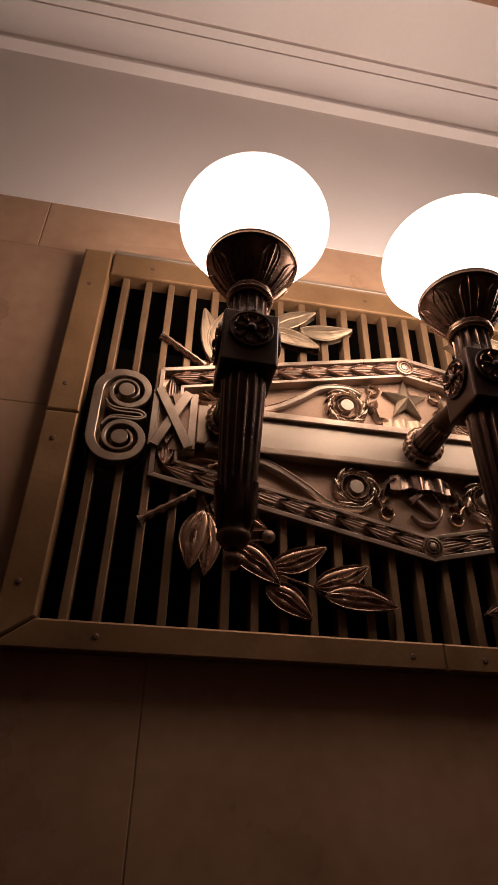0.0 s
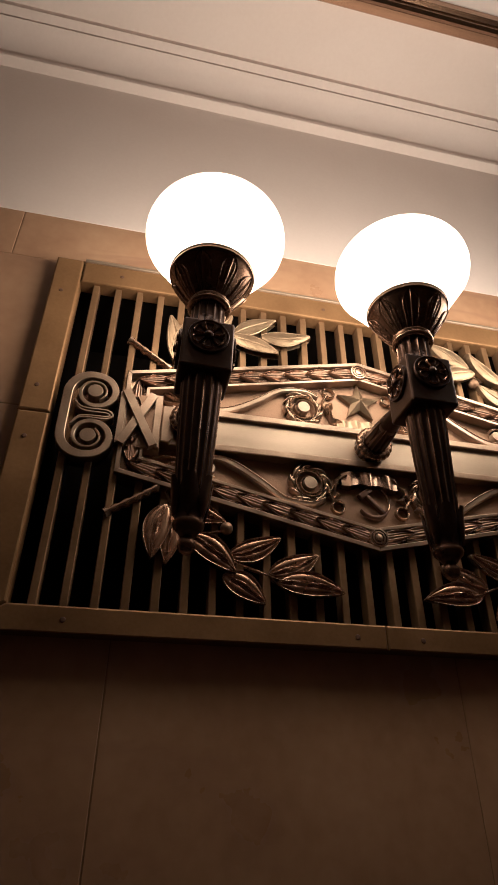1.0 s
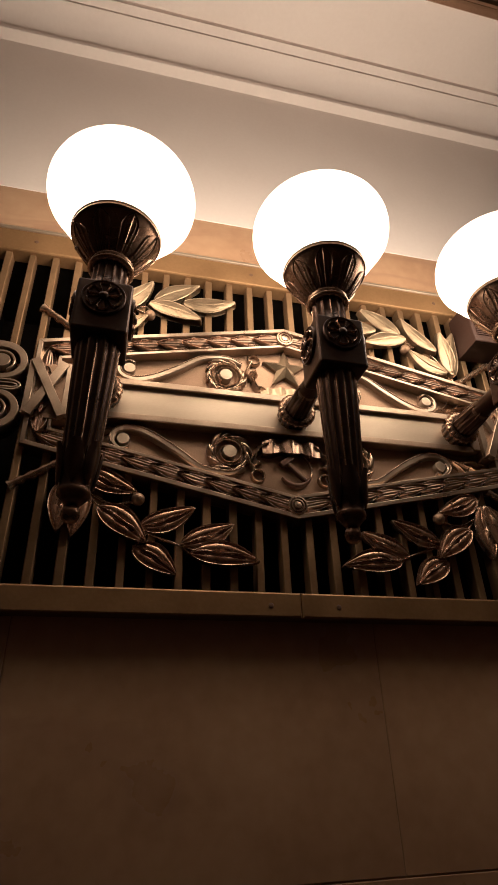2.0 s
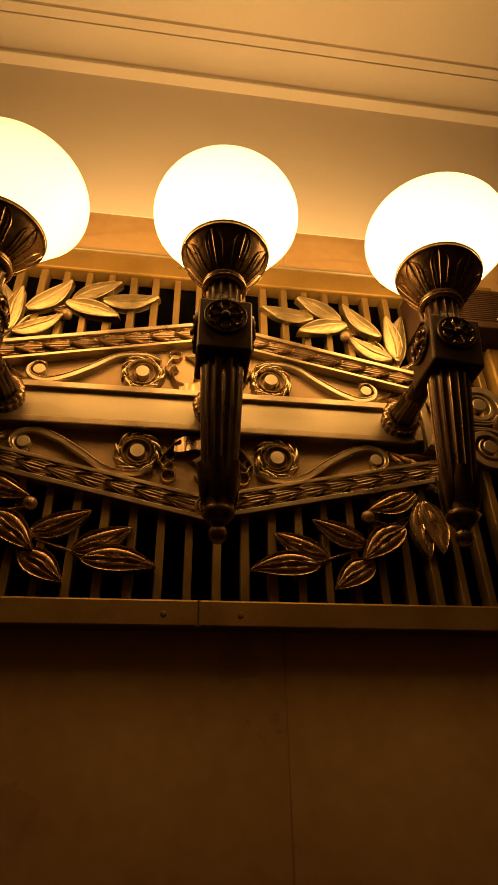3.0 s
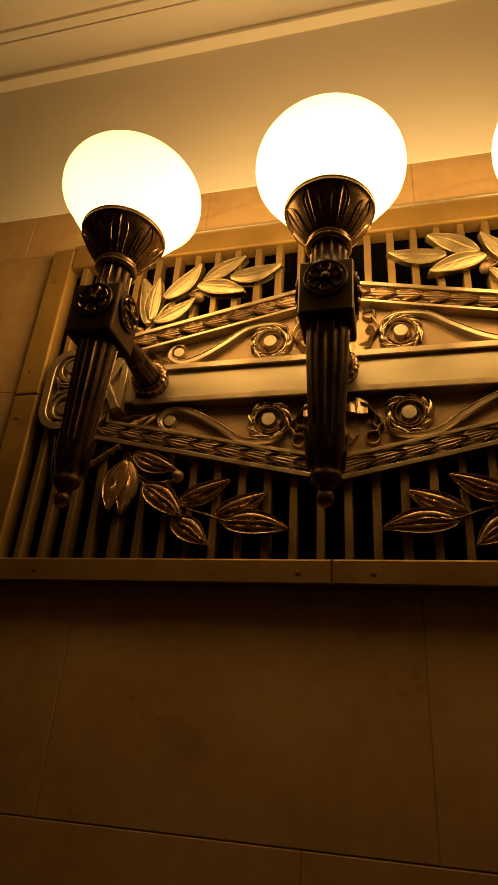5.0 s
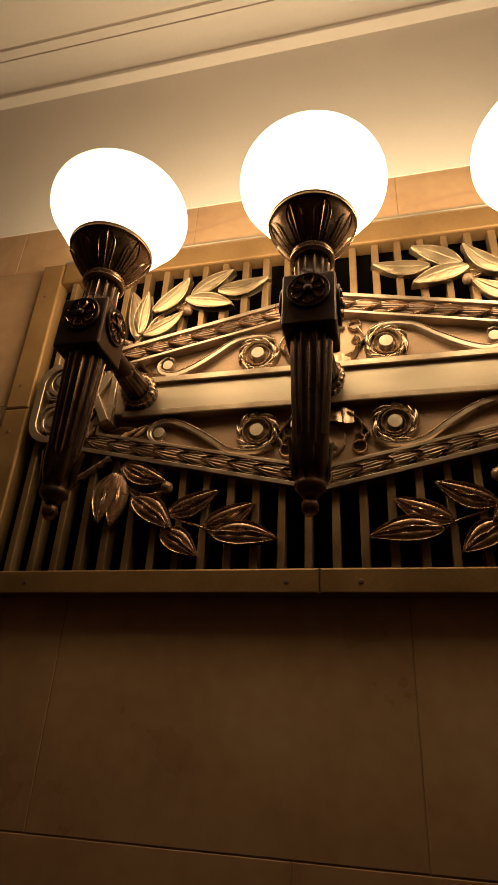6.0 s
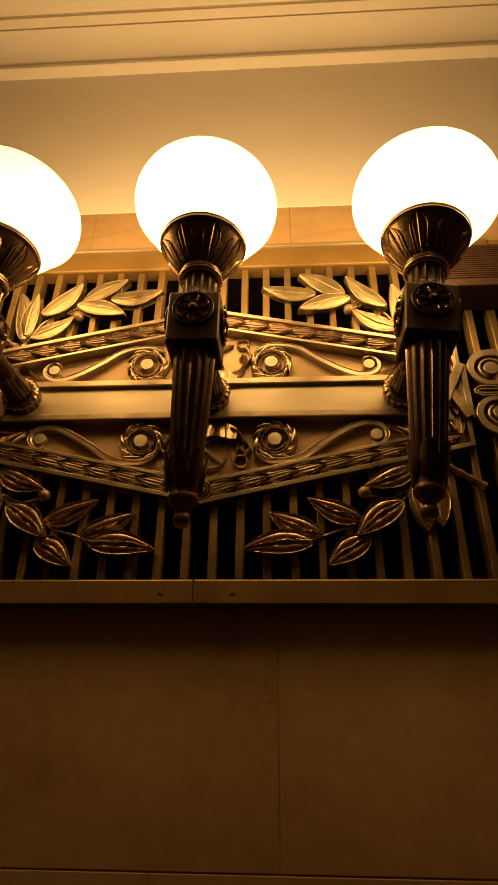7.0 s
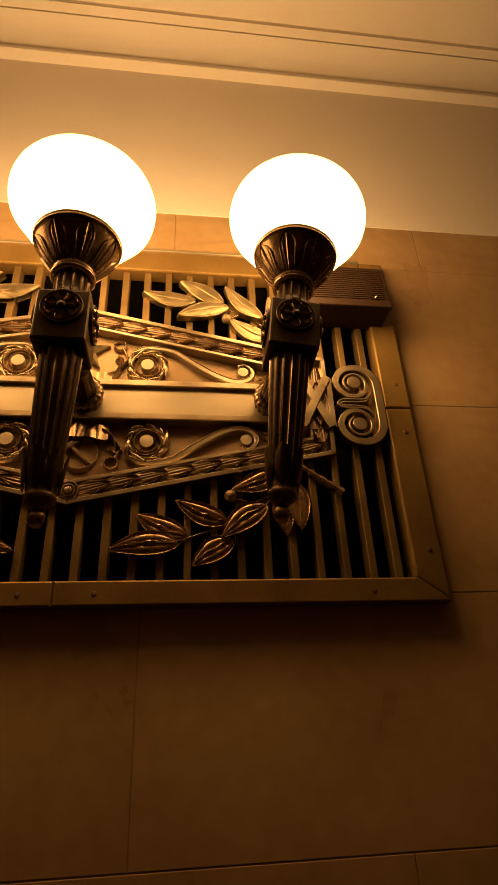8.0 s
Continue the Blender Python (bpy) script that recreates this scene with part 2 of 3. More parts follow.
class Form:
    """Collects verts and faces of one mesh."""

    def __init__(self):
        self.v, self.f = [], []

    def add(self, verts, faces):
        n = len(self.v)
        self.v += [tuple(p) for p in verts]
        self.f += [tuple(i + n for i in f) for f in faces]
        return self

    def box(self, x0, x1, y0, y1, z0, z1, bevel=0.0):
        """A box, its edges round y and toward -y chamfered by bevel."""
        b = min(bevel, (x1 - x0) / 2.1, (z1 - z0) / 2.1, (y1 - y0) / 2.1)
        outline = [(x0, z0), (x1, z0), (x1, z1), (x0, z1)]
        return self.slab(outline, y0, y1, b)

    def slab(self, outline, y0, y1, bevel=0.0, grow=1.0):
        """An outline in x and z (counter-clockwise seen from -y) from the back y1 to the front y0, its front edge chamfered."""
        n = len(outline)
        if sum(p[0] * q[1] - q[0] * p[1] for p, q in zip(outline, outline[1:] + outline[:1])) < 0:
            outline = outline[::-1]
        rings = [(outline, y1)]
        if bevel > 0:
            rings += [(outline, y0 + bevel * grow), (inset(outline, bevel * 0.35), y0 + bevel * 0.35 * grow), (inset(outline, bevel), y0)]
        else:
            rings += [(outline, y0)]
        verts = [(x, y, z) for ring, y in rings for x, z in ring]
        faces = [(k * n + i, k * n + (i + 1) % n, (k + 1) * n + (i + 1) % n, (k + 1) * n + i) for k in range(len(rings) - 1) for i in range(n)]
        faces += [tuple((len(rings) - 1) * n + i for i in range(n)), tuple(reversed(range(n)))]
        return self.add(verts, faces)

    def rope(self, path, widths, heights, y, steps=6, back=0.0, ridges=0, depth=0.25):
        """A half-round ridge along a path in x and z; it stands on the plane y and rises toward -y. ridges: grooves along it."""
        n = len(path)
        verts = []
        for i, (x, z) in enumerate(path):
            ax, az = path[max(i - 1, 0)]
            bx, bz = path[min(i + 1, n - 1)]
            d = math.hypot(bx - ax, bz - az) or 1
            nx, nz = -(bz - az) / d, (bx - ax) / d
            w = widths if isinstance(widths, (int, float)) else widths[i]
            h = heights if isinstance(heights, (int, float)) else heights[i]
            for k in range(steps + 1):
                a = math.pi * k / steps
                r = 1.0 if not ridges else 1 - depth * abs(math.sin(ridges * a))
                verts.append((x + nx * w / 2 * math.cos(a), y + back - h * math.sin(a) * r, z + nz * w / 2 * math.cos(a)))
        m = steps + 1
        faces = [(i * m + k, i * m + k + 1, (i + 1) * m + k + 1, (i + 1) * m + k) for i in range(n - 1) for k in range(steps)]
        faces += [tuple(range(m)), tuple((n - 1) * m + k for k in range(m))]
        return self.add(verts, faces)

    def strip(self, path, widths, y0, y1, chamfer=0.001):
        """A flat-topped band along a path in x and z, from the back y1 to the front y0."""
        n = len(path)
        verts = []
        for i, (x, z) in enumerate(path):
            ax, az = path[max(i - 1, 0)]
            bx, bz = path[min(i + 1, n - 1)]
            d = math.hypot(bx - ax, bz - az) or 1
            nx, nz = -(bz - az) / d, (bx - ax) / d
            w = (widths if isinstance(widths, (int, float)) else widths[i]) / 2
            for s, y in ((w, y1), (w, y0 + chamfer), (w - chamfer, y0), (chamfer - w, y0), (-w, y0 + chamfer), (-w, y1)):
                verts.append((x + nx * s, y, z + nz * s))
        faces = [(i * 6 + k, i * 6 + k + 1, i * 6 + k + 7, i * 6 + k + 6) for i in range(n - 1) for k in range(5)]
        return self.add(verts, faces + [tuple(range(6)), tuple((n - 1) * 6 + k for k in range(6))])

    def lathe(self, profile, seg=32, at=(0, 0, 0), axis="z", flute=None):
        """Turns (radius, height) rows round an axis through at. flute(angle, radius, height): the radius there."""
        verts = []
        for r, h in profile:
            for k in range(seg):
                a = 2 * math.pi * k / seg
                q = flute(a, r, h) if flute else r
                c, s = q * math.cos(a), q * math.sin(a)
                p = (c, s, h) if axis == "z" else (c, -h, s) if axis == "-y" else (h, c, s)
                verts.append((at[0] + p[0], at[1] + p[1], at[2] + p[2]))
        n = len(profile)
        faces = [(i * seg + k, i * seg + (k + 1) % seg, (i + 1) * seg + (k + 1) % seg, (i + 1) * seg + k) for i in range(n - 1) for k in range(seg)]
        if profile[0][0] > 1e-5:
            faces.append(tuple(range(seg)))
        if profile[-1][0] > 1e-5:
            faces.append(tuple((n - 1) * seg + k for k in range(seg)))
        return self.add(verts, faces)

    def field(self, point, nu, nv):
        """A sheet of nu by nv cells; point(u, v) with u and v from 0 to 1 gives a place."""
        verts = [point(i / nu, j / nv) for i in range(nu + 1) for j in range(nv + 1)]
        m = nv + 1
        return self.add(verts, [(i * m + j, i * m + j + 1, (i + 1) * m + j + 1, (i + 1) * m + j) for i in range(nu) for j in range(nv)])

    def mesh(self, name, mat, angle=35):
        return soft(mesh(name, self.v, self.f, mat), angle)


def inset(outline, d):
    """The outline moved inward by d (counter-clockwise)."""
    out = []
    n = len(outline)
    for i in range(n):
        p, c, q = (Vector(outline[(i + k) % n]) for k in (-1, 0, 1))
        a, b = (c - p).normalized(), (q - c).normalized()
        na, nb = Vector((-a.y, a.x)), Vector((-b.y, b.x))
        m = na + nb
        m = m / max(m.dot(na), 0.3)
        out.append((c.x + m.x * d, c.y + m.y * d))
    return out


def curve(points, n=8):
    """A smooth line through points (Catmull-Rom)."""
    p = [Vector(q) for q in points]
    p = [2 * p[0] - p[1]] + p + [2 * p[-1] - p[-2]]
    out = []
    for i in range(1, len(p) - 2):
        for k in range(n):
            t = k / n
            a, b, c, d = p[i - 1 : i + 3]
            out.append(tuple(0.5 * (2 * b + (c - a) * t + (2 * a - 5 * b + 4 * c - d) * t * t + (3 * b - a - 3 * c + d) * t**3)))
    return out + [tuple(p[-2])]


# ---- the place ----
WALL = 0.038
CX = 0.008
CZ = 2.42
FRAME_X, FRAME_IN = 0.838, 0.768
Z0, Z1, Z2, Z3 = 1.926, 1.978, 2.848, 2.928
CEIL = 3.979


def structure(name, form, mat, label, category, angle=15):
    return tagged(new(name, form.mesh(name, mat, angle)), label, category, kind="structure")


# wall body with the duct opening behind the grille
f = Form()
f.box(-6, -0.79, WALL + 0.0014, 0.4, 0, 3.131).box(0.79, 6, WALL + 0.0014, 0.4, 0, 3.131)
f.box(-0.79, 0.79, WALL + 0.0014, 0.4, 0, 1.955).box(-0.79, 0.79, WALL + 0.0014, 0.4, 2.90, 3.131)
wall = structure("wall_north", f, JOINT, "marble clad lobby wall with narrow joints", "wall")
# Near-black sheets added as the opening's shade; they cover its lit edges.
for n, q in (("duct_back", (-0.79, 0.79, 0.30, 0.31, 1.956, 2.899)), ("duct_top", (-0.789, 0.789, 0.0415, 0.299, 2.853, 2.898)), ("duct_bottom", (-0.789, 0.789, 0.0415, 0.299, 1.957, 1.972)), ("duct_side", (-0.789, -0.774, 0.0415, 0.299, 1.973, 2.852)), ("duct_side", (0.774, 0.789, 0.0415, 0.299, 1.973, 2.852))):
    structure(n, Form().box(*q), DUCT, "near-black lining that paints in the shade behind the grille", "duct")
f = Form()
f.box(-6, 6, WALL - 0.002, 0.4, 3.131, CEIL + 0.05)
structure("wall_frieze", f, PLASTER, "pale plaster wall above the marble", "wall")
f = Form()
f.box(-6, 6, -6.1, -0.142, CEIL, CEIL + 0.15)
structure("ceiling", f, PLASTER, "pale painted plaster ceiling", "ceiling")
f = Form()
f.box(-6, 6, -6.1, 0.4, -0.1, 0.0)
structure("floor", f, STONE, "polished brown stone floor", "floor")
for n, (a, b, c, d) in (("wall_south", (-6, 6, -6.1, -6)), ("wall_west", (-6.1, -6, -6, 0.4)), ("wall_east", (6, 6.1, -6, 0.4))):
    f = Form()
    f.box(a, b, c, d, 0, CEIL)
    structure(n, f, MARBLE, "plain marble lobby wall", "wall")

# cornice: fillet, cove and soffit, swept along the wall
prof = [(WALL, 3.882), (-0.002, 3.8815), (-0.0045, 3.8835), (-0.0045, 3.900), (0.004, 3.904)]
prof += [(0.004 - 0.088 * (1 - math.cos(a)), 3.904 + 0.074 * math.sin(a)) for a in [math.pi / 2 * k / 12 for k in range(1, 13)]]
prof += [(-0.0845, 3.992), (-0.0890, 3.992), (-0.0895, 3.978), (-0.1205, 3.978), (-0.121, 4.000), (-0.1400, 4.000), (-0.1405, 3.979), (-0.1425, 3.979), (-0.1425, CEIL + 0.05), (WALL + 0.02, CEIL + 0.05)]
f = Form()
n = len(prof)
f.add([(x, y, z) for x in (-5.99, 5.99) for y, z in prof], [(i, (i + 1) % n, n + (i + 1) % n, n + i) for i in range(n)] + [tuple(range(n)), tuple(range(n, 2 * n))])
structure("cornice", f, PLASTER, "pale plaster crown moulding with a cove", "moulding", 25)
f = Form()
pr = [(-0.370, CEIL + 0.004), (-0.370, 3.944), (-0.374, 3.938), (-0.402, 3.934), (-0.406, 3.928), (-0.416, 3.923), (-0.426, 3.930), (-0.430, 3.948), (-0.444, 3.951), (-0.448, CEIL + 0.004)]
n = len(pr)
f.add([(x, y, z) for x in (-5.9, 5.9) for y, z in pr], [(i, (i + 1) % n, n + (i + 1) % n, n + i) for i in range(n)] + [tuple(range(n)), tuple(range(n, 2 * n))])
structure("ceiling_trim", f, DARK, "dark bronze trim strip along the ceiling", "trim")


def torch_parts(glass, watts):
    """A bronze torch bracket with an opal globe; its origin is the middle of the square block."""
    t = thing("torch_lamp", label="dark bronze wall torch with a glowing white opal globe", category="wall lamp", group="torch lamps on the grille")
    fl = lambda a, r, h: r * (1 - 0.105 * abs(math.sin(8 * a)) ** 0.7)
    # fluted shaft
    f = Form().lathe([(0.0412, -0.072), (0.0406, -0.09), (0.0370, -0.18), (0.0318, -0.29), (0.0295, -0.325)], 128, flute=fl)
    shaft = part("shaft", f.mesh("shaft", DARK, 60), t)
    # leafed foot with a ball
    f = Form().lathe([(0.027, -0.31), (0.0290, -0.318), (0.0285, -0.335), (0.0265, -0.352), (0.0245, -0.365), (0.0265, -0.369), (0.0272, -0.374), (0.026, -0.379), (0.019, -0.386), (0.011, -0.396)], 40)
    foot = part("foot", f.mesh("foot", DARK, 60), t)
    for k in range(6):
        a = math.pi / 3 * k + 0.3

        def blade(u, v, a=a):
            w = 0.016 * math.sin(math.pi * min(1, 0.12 + 0.88 * (1 - u))) ** 0.7 * (v - 0.5) * 2
            r = 0.0288 + 0.0045 * math.sin(math.pi * u) + 0.0105 * u**3 - 0.004 * abs(v - 0.5) * 2 + 0.002
            b = a + w / r
            return (r * math.cos(b), r * math.sin(b), -0.365 + 0.075 * u)

        part("leaf", Form().field(blade, 8, 6).mesh("leaf", DARK, 60), foot)
    f = Form().lathe([(0.0, -0.425), (0.0065, -0.424), (0.0115, -0.420), (0.0145, -0.413), (0.015, -0.407), (0.0125, -0.400), (0.008, -0.395), (0.009, -0.390)], 28)
    part("ball_finial", f.mesh("ball_finial", DARK, 60), t)
    # square block with a rosette on each free face
    bm = bmesh.new()
    bmesh.ops.create_cube(bm, size=1)
    for v in bm.verts:
        v.co = Vector((v.co.x * 0.102, v.co.y * 0.102, v.co.z * 0.122 - 0.015))
    bmesh.ops.bevel(bm, geom=bm.edges[:], offset=0.006, segments=3, profile=0.5, affect="EDGES")
    me = bpy.data.meshes.new("block")
    bm.to_mesh(me)
    bm.free()
    me.materials.append(BLACK)
    block = part("block", soft(me, 25), t)
    f = Form().lathe([(0.0405, 0), (0.0408, 0.005), (0.0394, 0.0068), (0.0376, 0.0068), (0.0364, 0.0045), (0.012, 0.004), (0.0, 0.004)], 40, axis="-y")
    disc = f.mesh("rosette", BLACK, 50)
    petals = []
    for k in range(6):
        a = math.pi / 3 * k + math.pi / 6

        def petal(u, v, a=a):
            r = 0.007 + 0.027 * u
            w = 0.0165 * (0.22 + 0.78 * u) * max(0.0, 1 - max(0.0, (u - 0.55) / 0.45) ** 2) ** 0.5 * (v - 0.5) * 2
            e = max(abs(2 * v - 1), (u - 0.45) / 0.55, (0.22 - u) / 0.22)
            h = 0.0045 + 0.0052 * math.exp(-(((e - 0.78) / 0.17) ** 2)) + 0.0012 * (1 - e)
            return (r * math.cos(a) - w * math.sin(a), -h, r * math.sin(a) + w * math.cos(a))

        petals.append(Form().field(petal, 9, 10).mesh("petal", DARK, 50))
    f = Form().lathe([(0.009, 0.004), (0.009, 0.010), (0.006, 0.0135), (0.0, 0.0145)], 16, axis="-y")
    eye = f.mesh("boss", BLACK, 50)
    for turn in (0, 90, -90):
        o = part("rosette", disc, t)
        o.matrix_basis = pose(0, 0, 0, 0, 0, turn) @ pose(0, -0.050, 0)
        for me in petals:
            part("petal", me, o)
        part("boss", eye, o)
    # neck, collar and leafed cup
    f = Form().lathe([(0.040, 0.045), (0.040, 0.052), (0.037, 0.056), (0.036, 0.10), (0.038, 0.118)], 112, flute=lambda a, r, h: r * (1 - 0.13 * abs(math.sin(7 * a)) ** 0.6))
    part("neck", f.mesh("neck", DARK, 60), t)
    f = Form().lathe([(0.037, 0.114), (0.043, 0.115), (0.0465, 0.119), (0.0465, 0.123), (0.043, 0.127), (0.0435, 0.130), (0.0445, 0.134), (0.042, 0.137), (0.038, 0.137)], 48)
    part("collar", f.mesh("collar", CUP, 60), t)
    cup_r = lambda h: 0.041 + 0.049 * ((h - 0.136) / 0.074) ** 0.85 if h > 0.136 else 0.041
    rows = [(cup_r(0.136 + 0.074 * k / 10), 0.136 + 0.074 * k / 10) for k in range(11)]
    f = Form().lathe(rows + [(0.0925, 0.211), (0.0925, 0.2165), (0.088, 0.2185), (0.080, 0.210), (0.0, 0.19)], 96)
    cup = part("cup", f.mesh("cup", CUP, 50), t)
    f = Form().lathe([(0.0900, 0.2175), (0.0930, 0.2168), (0.0942, 0.2185), (0.0930, 0.2205), (0.0895, 0.2205), (0.0885, 0.2185)], 64)
    part("rim", f.mesh("rim", PLATE, 60), cup, "thin bright brass rim")
    for k in range(8):
        a = math.pi / 4 * k + math.pi / 8

        def spear(u, v, a=a):
            h = 0.136 + 0.070 * u
            s = (v - 0.5) * 2
            w = (0.0125 + 0.0135 * u) * (1.0 if u < 0.55 else max(0.0, 1 - ((u - 0.55) / 0.45) ** 2.2))
            q = abs(s)
            r = cup_r(h) + 0.0012 + 0.0022 * (1 - q) * (0.3 + 0.7 * u) + 0.0026 * math.exp(-(((q - 0.88) / 0.07) ** 2)) + 0.0014 * math.exp(-(((q - 0.36 - 0.22 * u) / 0.07) ** 2)) * min(1, 2.2 * (1 - u)) + 0.0020 * math.exp(-((s / 0.07) ** 2)) - (0.0035 if q > 0.97 else 0)
            b = a + s * w / r
            return (r * math.cos(b), r * math.sin(b), h)

        part("leaf", Form().field(spear, 16, 32).mesh("leaf", CUP, 70), cup)
    # arm from the wall plate to the block
    f = Form().lathe([(0.0225, 0.040), (0.0220, 0.09), (0.0220, 0.15), (0.0250, 0.155), (0.0258, 0.162), (0.0240, 0.168), (0.0255, 0.19), (0.027, 0.205), (0.029, 0.222), (0.024, 0.235), (0.024, 0.262)], 40, axis="-y")
    f.v = [(x, -y, z) for x, y, z in f.v]
    arm = part("arm", f.mesh("arm", DARK, 60), t)
    for k in range(6):
        a = math.pi / 3 * k

        def acanthus(u, v, a=a):
            s = (v - 0.5) * 2
            w = 0.014 * (1 - u**2) ** 0.5 + 0.001
            r = 0.0230 + 0.0062 * (1 - u) ** 0.6 + 0.0030 * (1 - abs(s)) + 0.0010 * math.cos(9 * s) * (1 - u)
            b = a + s * w / r
            return (r * math.cos(b), 0.235 - 0.085 * u, r * math.sin(b))

        part("leaf", Form().field(acanthus, 8, 10).mesh("leaf", DARK, 60), arm)
    f = Form().lathe([(0.040, -0.024), (0.042, 0.0), (0.0455, 0.006), (0.044, 0.014), (0.035, 0.019), (0.026, 0.016)], 72, axis="-y", flute=lambda a, r, h: r * (1 + 0.06 * abs(math.cos(9 * a)) * (r > 0.034)))
    f.v = [(x, y + 0.256, z) for x, y, z in f.v]
    part("wall_plate", f.mesh("wall_plate", DARK, 60), t)
    # globe
    prof = [(0.079, 0.210), (0.088, 0.2235), (0.1013, 0.2385), (0.1175, 0.2585), (0.1326, 0.2805), (0.1458, 0.3035)]
    c, a_, b_ = 0.3385, 0.161, 0.104
    prof += [(a_ * math.cos(q) ** 0.95, c + b_ * math.sin(q)) for q in [math.radians(d) for d in range(-12, 90, 6)]] + [(0.0, c + b_)]
    f = Form().lathe(prof, 64)
    globe = part("globe", f.mesh("globe", glass, 80), t, "glowing white opal glass globe")
    globe.visible_shadow = False
    lamp = bpy.data.lights.new("bulb", "POINT")
    lamp.energy, lamp.color, lamp.shadow_soft_size = watts, (1.0, 0.54, 0.135), 0.15
    bulb = part("bulb", lamp, t)
    bulb.location = (0, 0, 0.334)
    return t


torch = torch_parts(GLOW, 6.2)
torch.matrix_basis = pose(0.019, -0.266, 2.419, 0.8, 0.6, 0)
torch_parts(DIM, 5.0).matrix_basis = pose(-0.449, -0.265, 2.426, 0.5, 1.6, 0)
third = copy_thing(torch, pose(0.474, -0.268, 2.423, 0, 7.0, 0))
for o in third.children:
    if o.type == "LIGHT":
        o.data = o.data.copy()
        o.data.energy = 4.7

# ---- bronze grille ----
grille = thing("wall_grille", (CX, 0, CZ), label="ornate bronze ventilation grille with relief cartouche and laurel", category="grille")


def gpart(name, form, mat, parent=grille, angle=15, label=""):
    """A part of the grille, given in the place's own coordinates."""
    o = part(name, form.mesh(name, mat, angle), parent, label)
    base = Matrix.Translation((CX, 0, CZ))
    if parent is grille:
        o.matrix_parent_inverse = base.inverted()
    return o


RIVET = Form().lathe([(0.0056, 0.0), (0.0054, 0.0004), (0.0042, 0.0008), (0.0022, 0.0010), (0.0, 0.0011)], 12, axis="-y").mesh("rivet", DULL_SHADED, 60)


def rivets(parent, places):
    for x, z in places:
        o = part("rivet", RIVET, parent)
        o.location = (x, -0.0005, z)


SPLIT = 2.416
o = gpart("top_rail", Form().box(-FRAME_IN + 0.002, FRAME_IN, 0, WALL + 0.006, Z2, Z3, 0.005), FRAME)
# Lighter bead paints in the highlight along the rail's top edge.
gpart("bead", Form().box(-FRAME_IN + 0.004, FRAME_IN - 0.002, -0.006, 0.01, Z3 - 0.010, Z3 + 0.001, 0.003), PLATE, o)
rivets(o, [(-0.661, 2.884), (-0.078, 2.886), (0.078, 2.886), (0.5, 2.886)])
for side, a, b in (("left", -FRAME_X, 0.0), ("right", 0.0007, FRAME_X + 0.004)):
    w = FRAME_X - FRAME_IN
    if side == "left":
        outline = [(a, Z0), (0.0, Z0), (0.0, Z1), (a + w, Z1)]
        holes = [(-0.66, 1.951), (-0.066, 1.950)]
    else:
        outline = [(a, Z0), (b, Z0), (b - w, Z1), (a, Z1)]
        holes = [(0.082, 1.950), (0.668, 1.950)]
    o = gpart("bottom_rail", Form().slab(outline, 0, WALL + 0.006, 0.004), FRAME)
    rivets(o, holes)
    s = -1 if side == "left" else 1
    e, i = s * (FRAME_X + 0.002), s * FRAME_IN
    low = [(e, Z0 + 0.002), (i, Z1 + 0.002), (i, SPLIT - 0.001), (e, SPLIT - 0.001)]
    up = [(e, SPLIT), (i, SPLIT), (i, Z3 - 0.002), (e, Z3 - 0.002)]
    if s > 0:
        low, up = low[::-1], up[::-1]
    o = gpart("stile", Form().slab(low, 0.001, WALL + 0.006, 0.005), FRAME)
    rivets(o, [(s * 0.81, 2.345), (s * 0.81, 2.04)])
    o = gpart("stile", Form().slab(up, 0.0, WALL + 0.006, 0.005), FRAME)
    rivets(o, [(s * 0.81, 2.487)] + ([(s * 0.81, 2.80)] if s < 0 else []))

HX, HS, HA = 0.615, 0.142, 0.277  # cartouche: half width, half height at the sides, half height at the middle
hexa = [(-HX, -HS), (0, -HA), (HX, -HS), (HX, HS), (0, HA), (-HX, HS)]
for k in range(26):
    x = -0.724 + 0.0584 * k
    d = abs(x - CX)
    h = HA - (HA - HS) * d / HX - 0.012
    spans = ((Z1 - 0.01, CZ - h), (CZ + h, Z2 + 0.01)) if d < HX else ((Z1 - 0.01, Z2 + 0.01),)
    for z0, z1 in spans:
        w = 0.0088 + 0.0006 * math.sin(k * 5.1)
        gpart("bar", Form().box(x - w, x + w, 0.012 + 0.0012 * math.sin(k * 2.3), 0.046, z0, z1, 0.002), BAR)
PL = 0.030
ring = [(CX + x, CZ + z) for x, z in hexa]
panel = gpart("cartouche", Form().slab(ring, PL, PL + 0.02), GROUND)
f = Form()
for z0, z1 in ((2.364, 2.381), (2.459, 2.477)):
    f.box(CX - 0.50, CX + 0.50, -0.001, PL + 0.002, z0, z1, 0.0022)
gpart("band_fillet", f, RIM, panel, 18)
gpart("name_band", Form().box(CX - 0.50, CX + 0.50, 0.010, PL + 0.002, 2.3805, 2.4595), PLATE, panel)

# ---- box over the grille's corner ----
box = thing("speaker_box", (0.74, 0, 2.85), label="dark brown painted steel box with a slotted front", category="box")

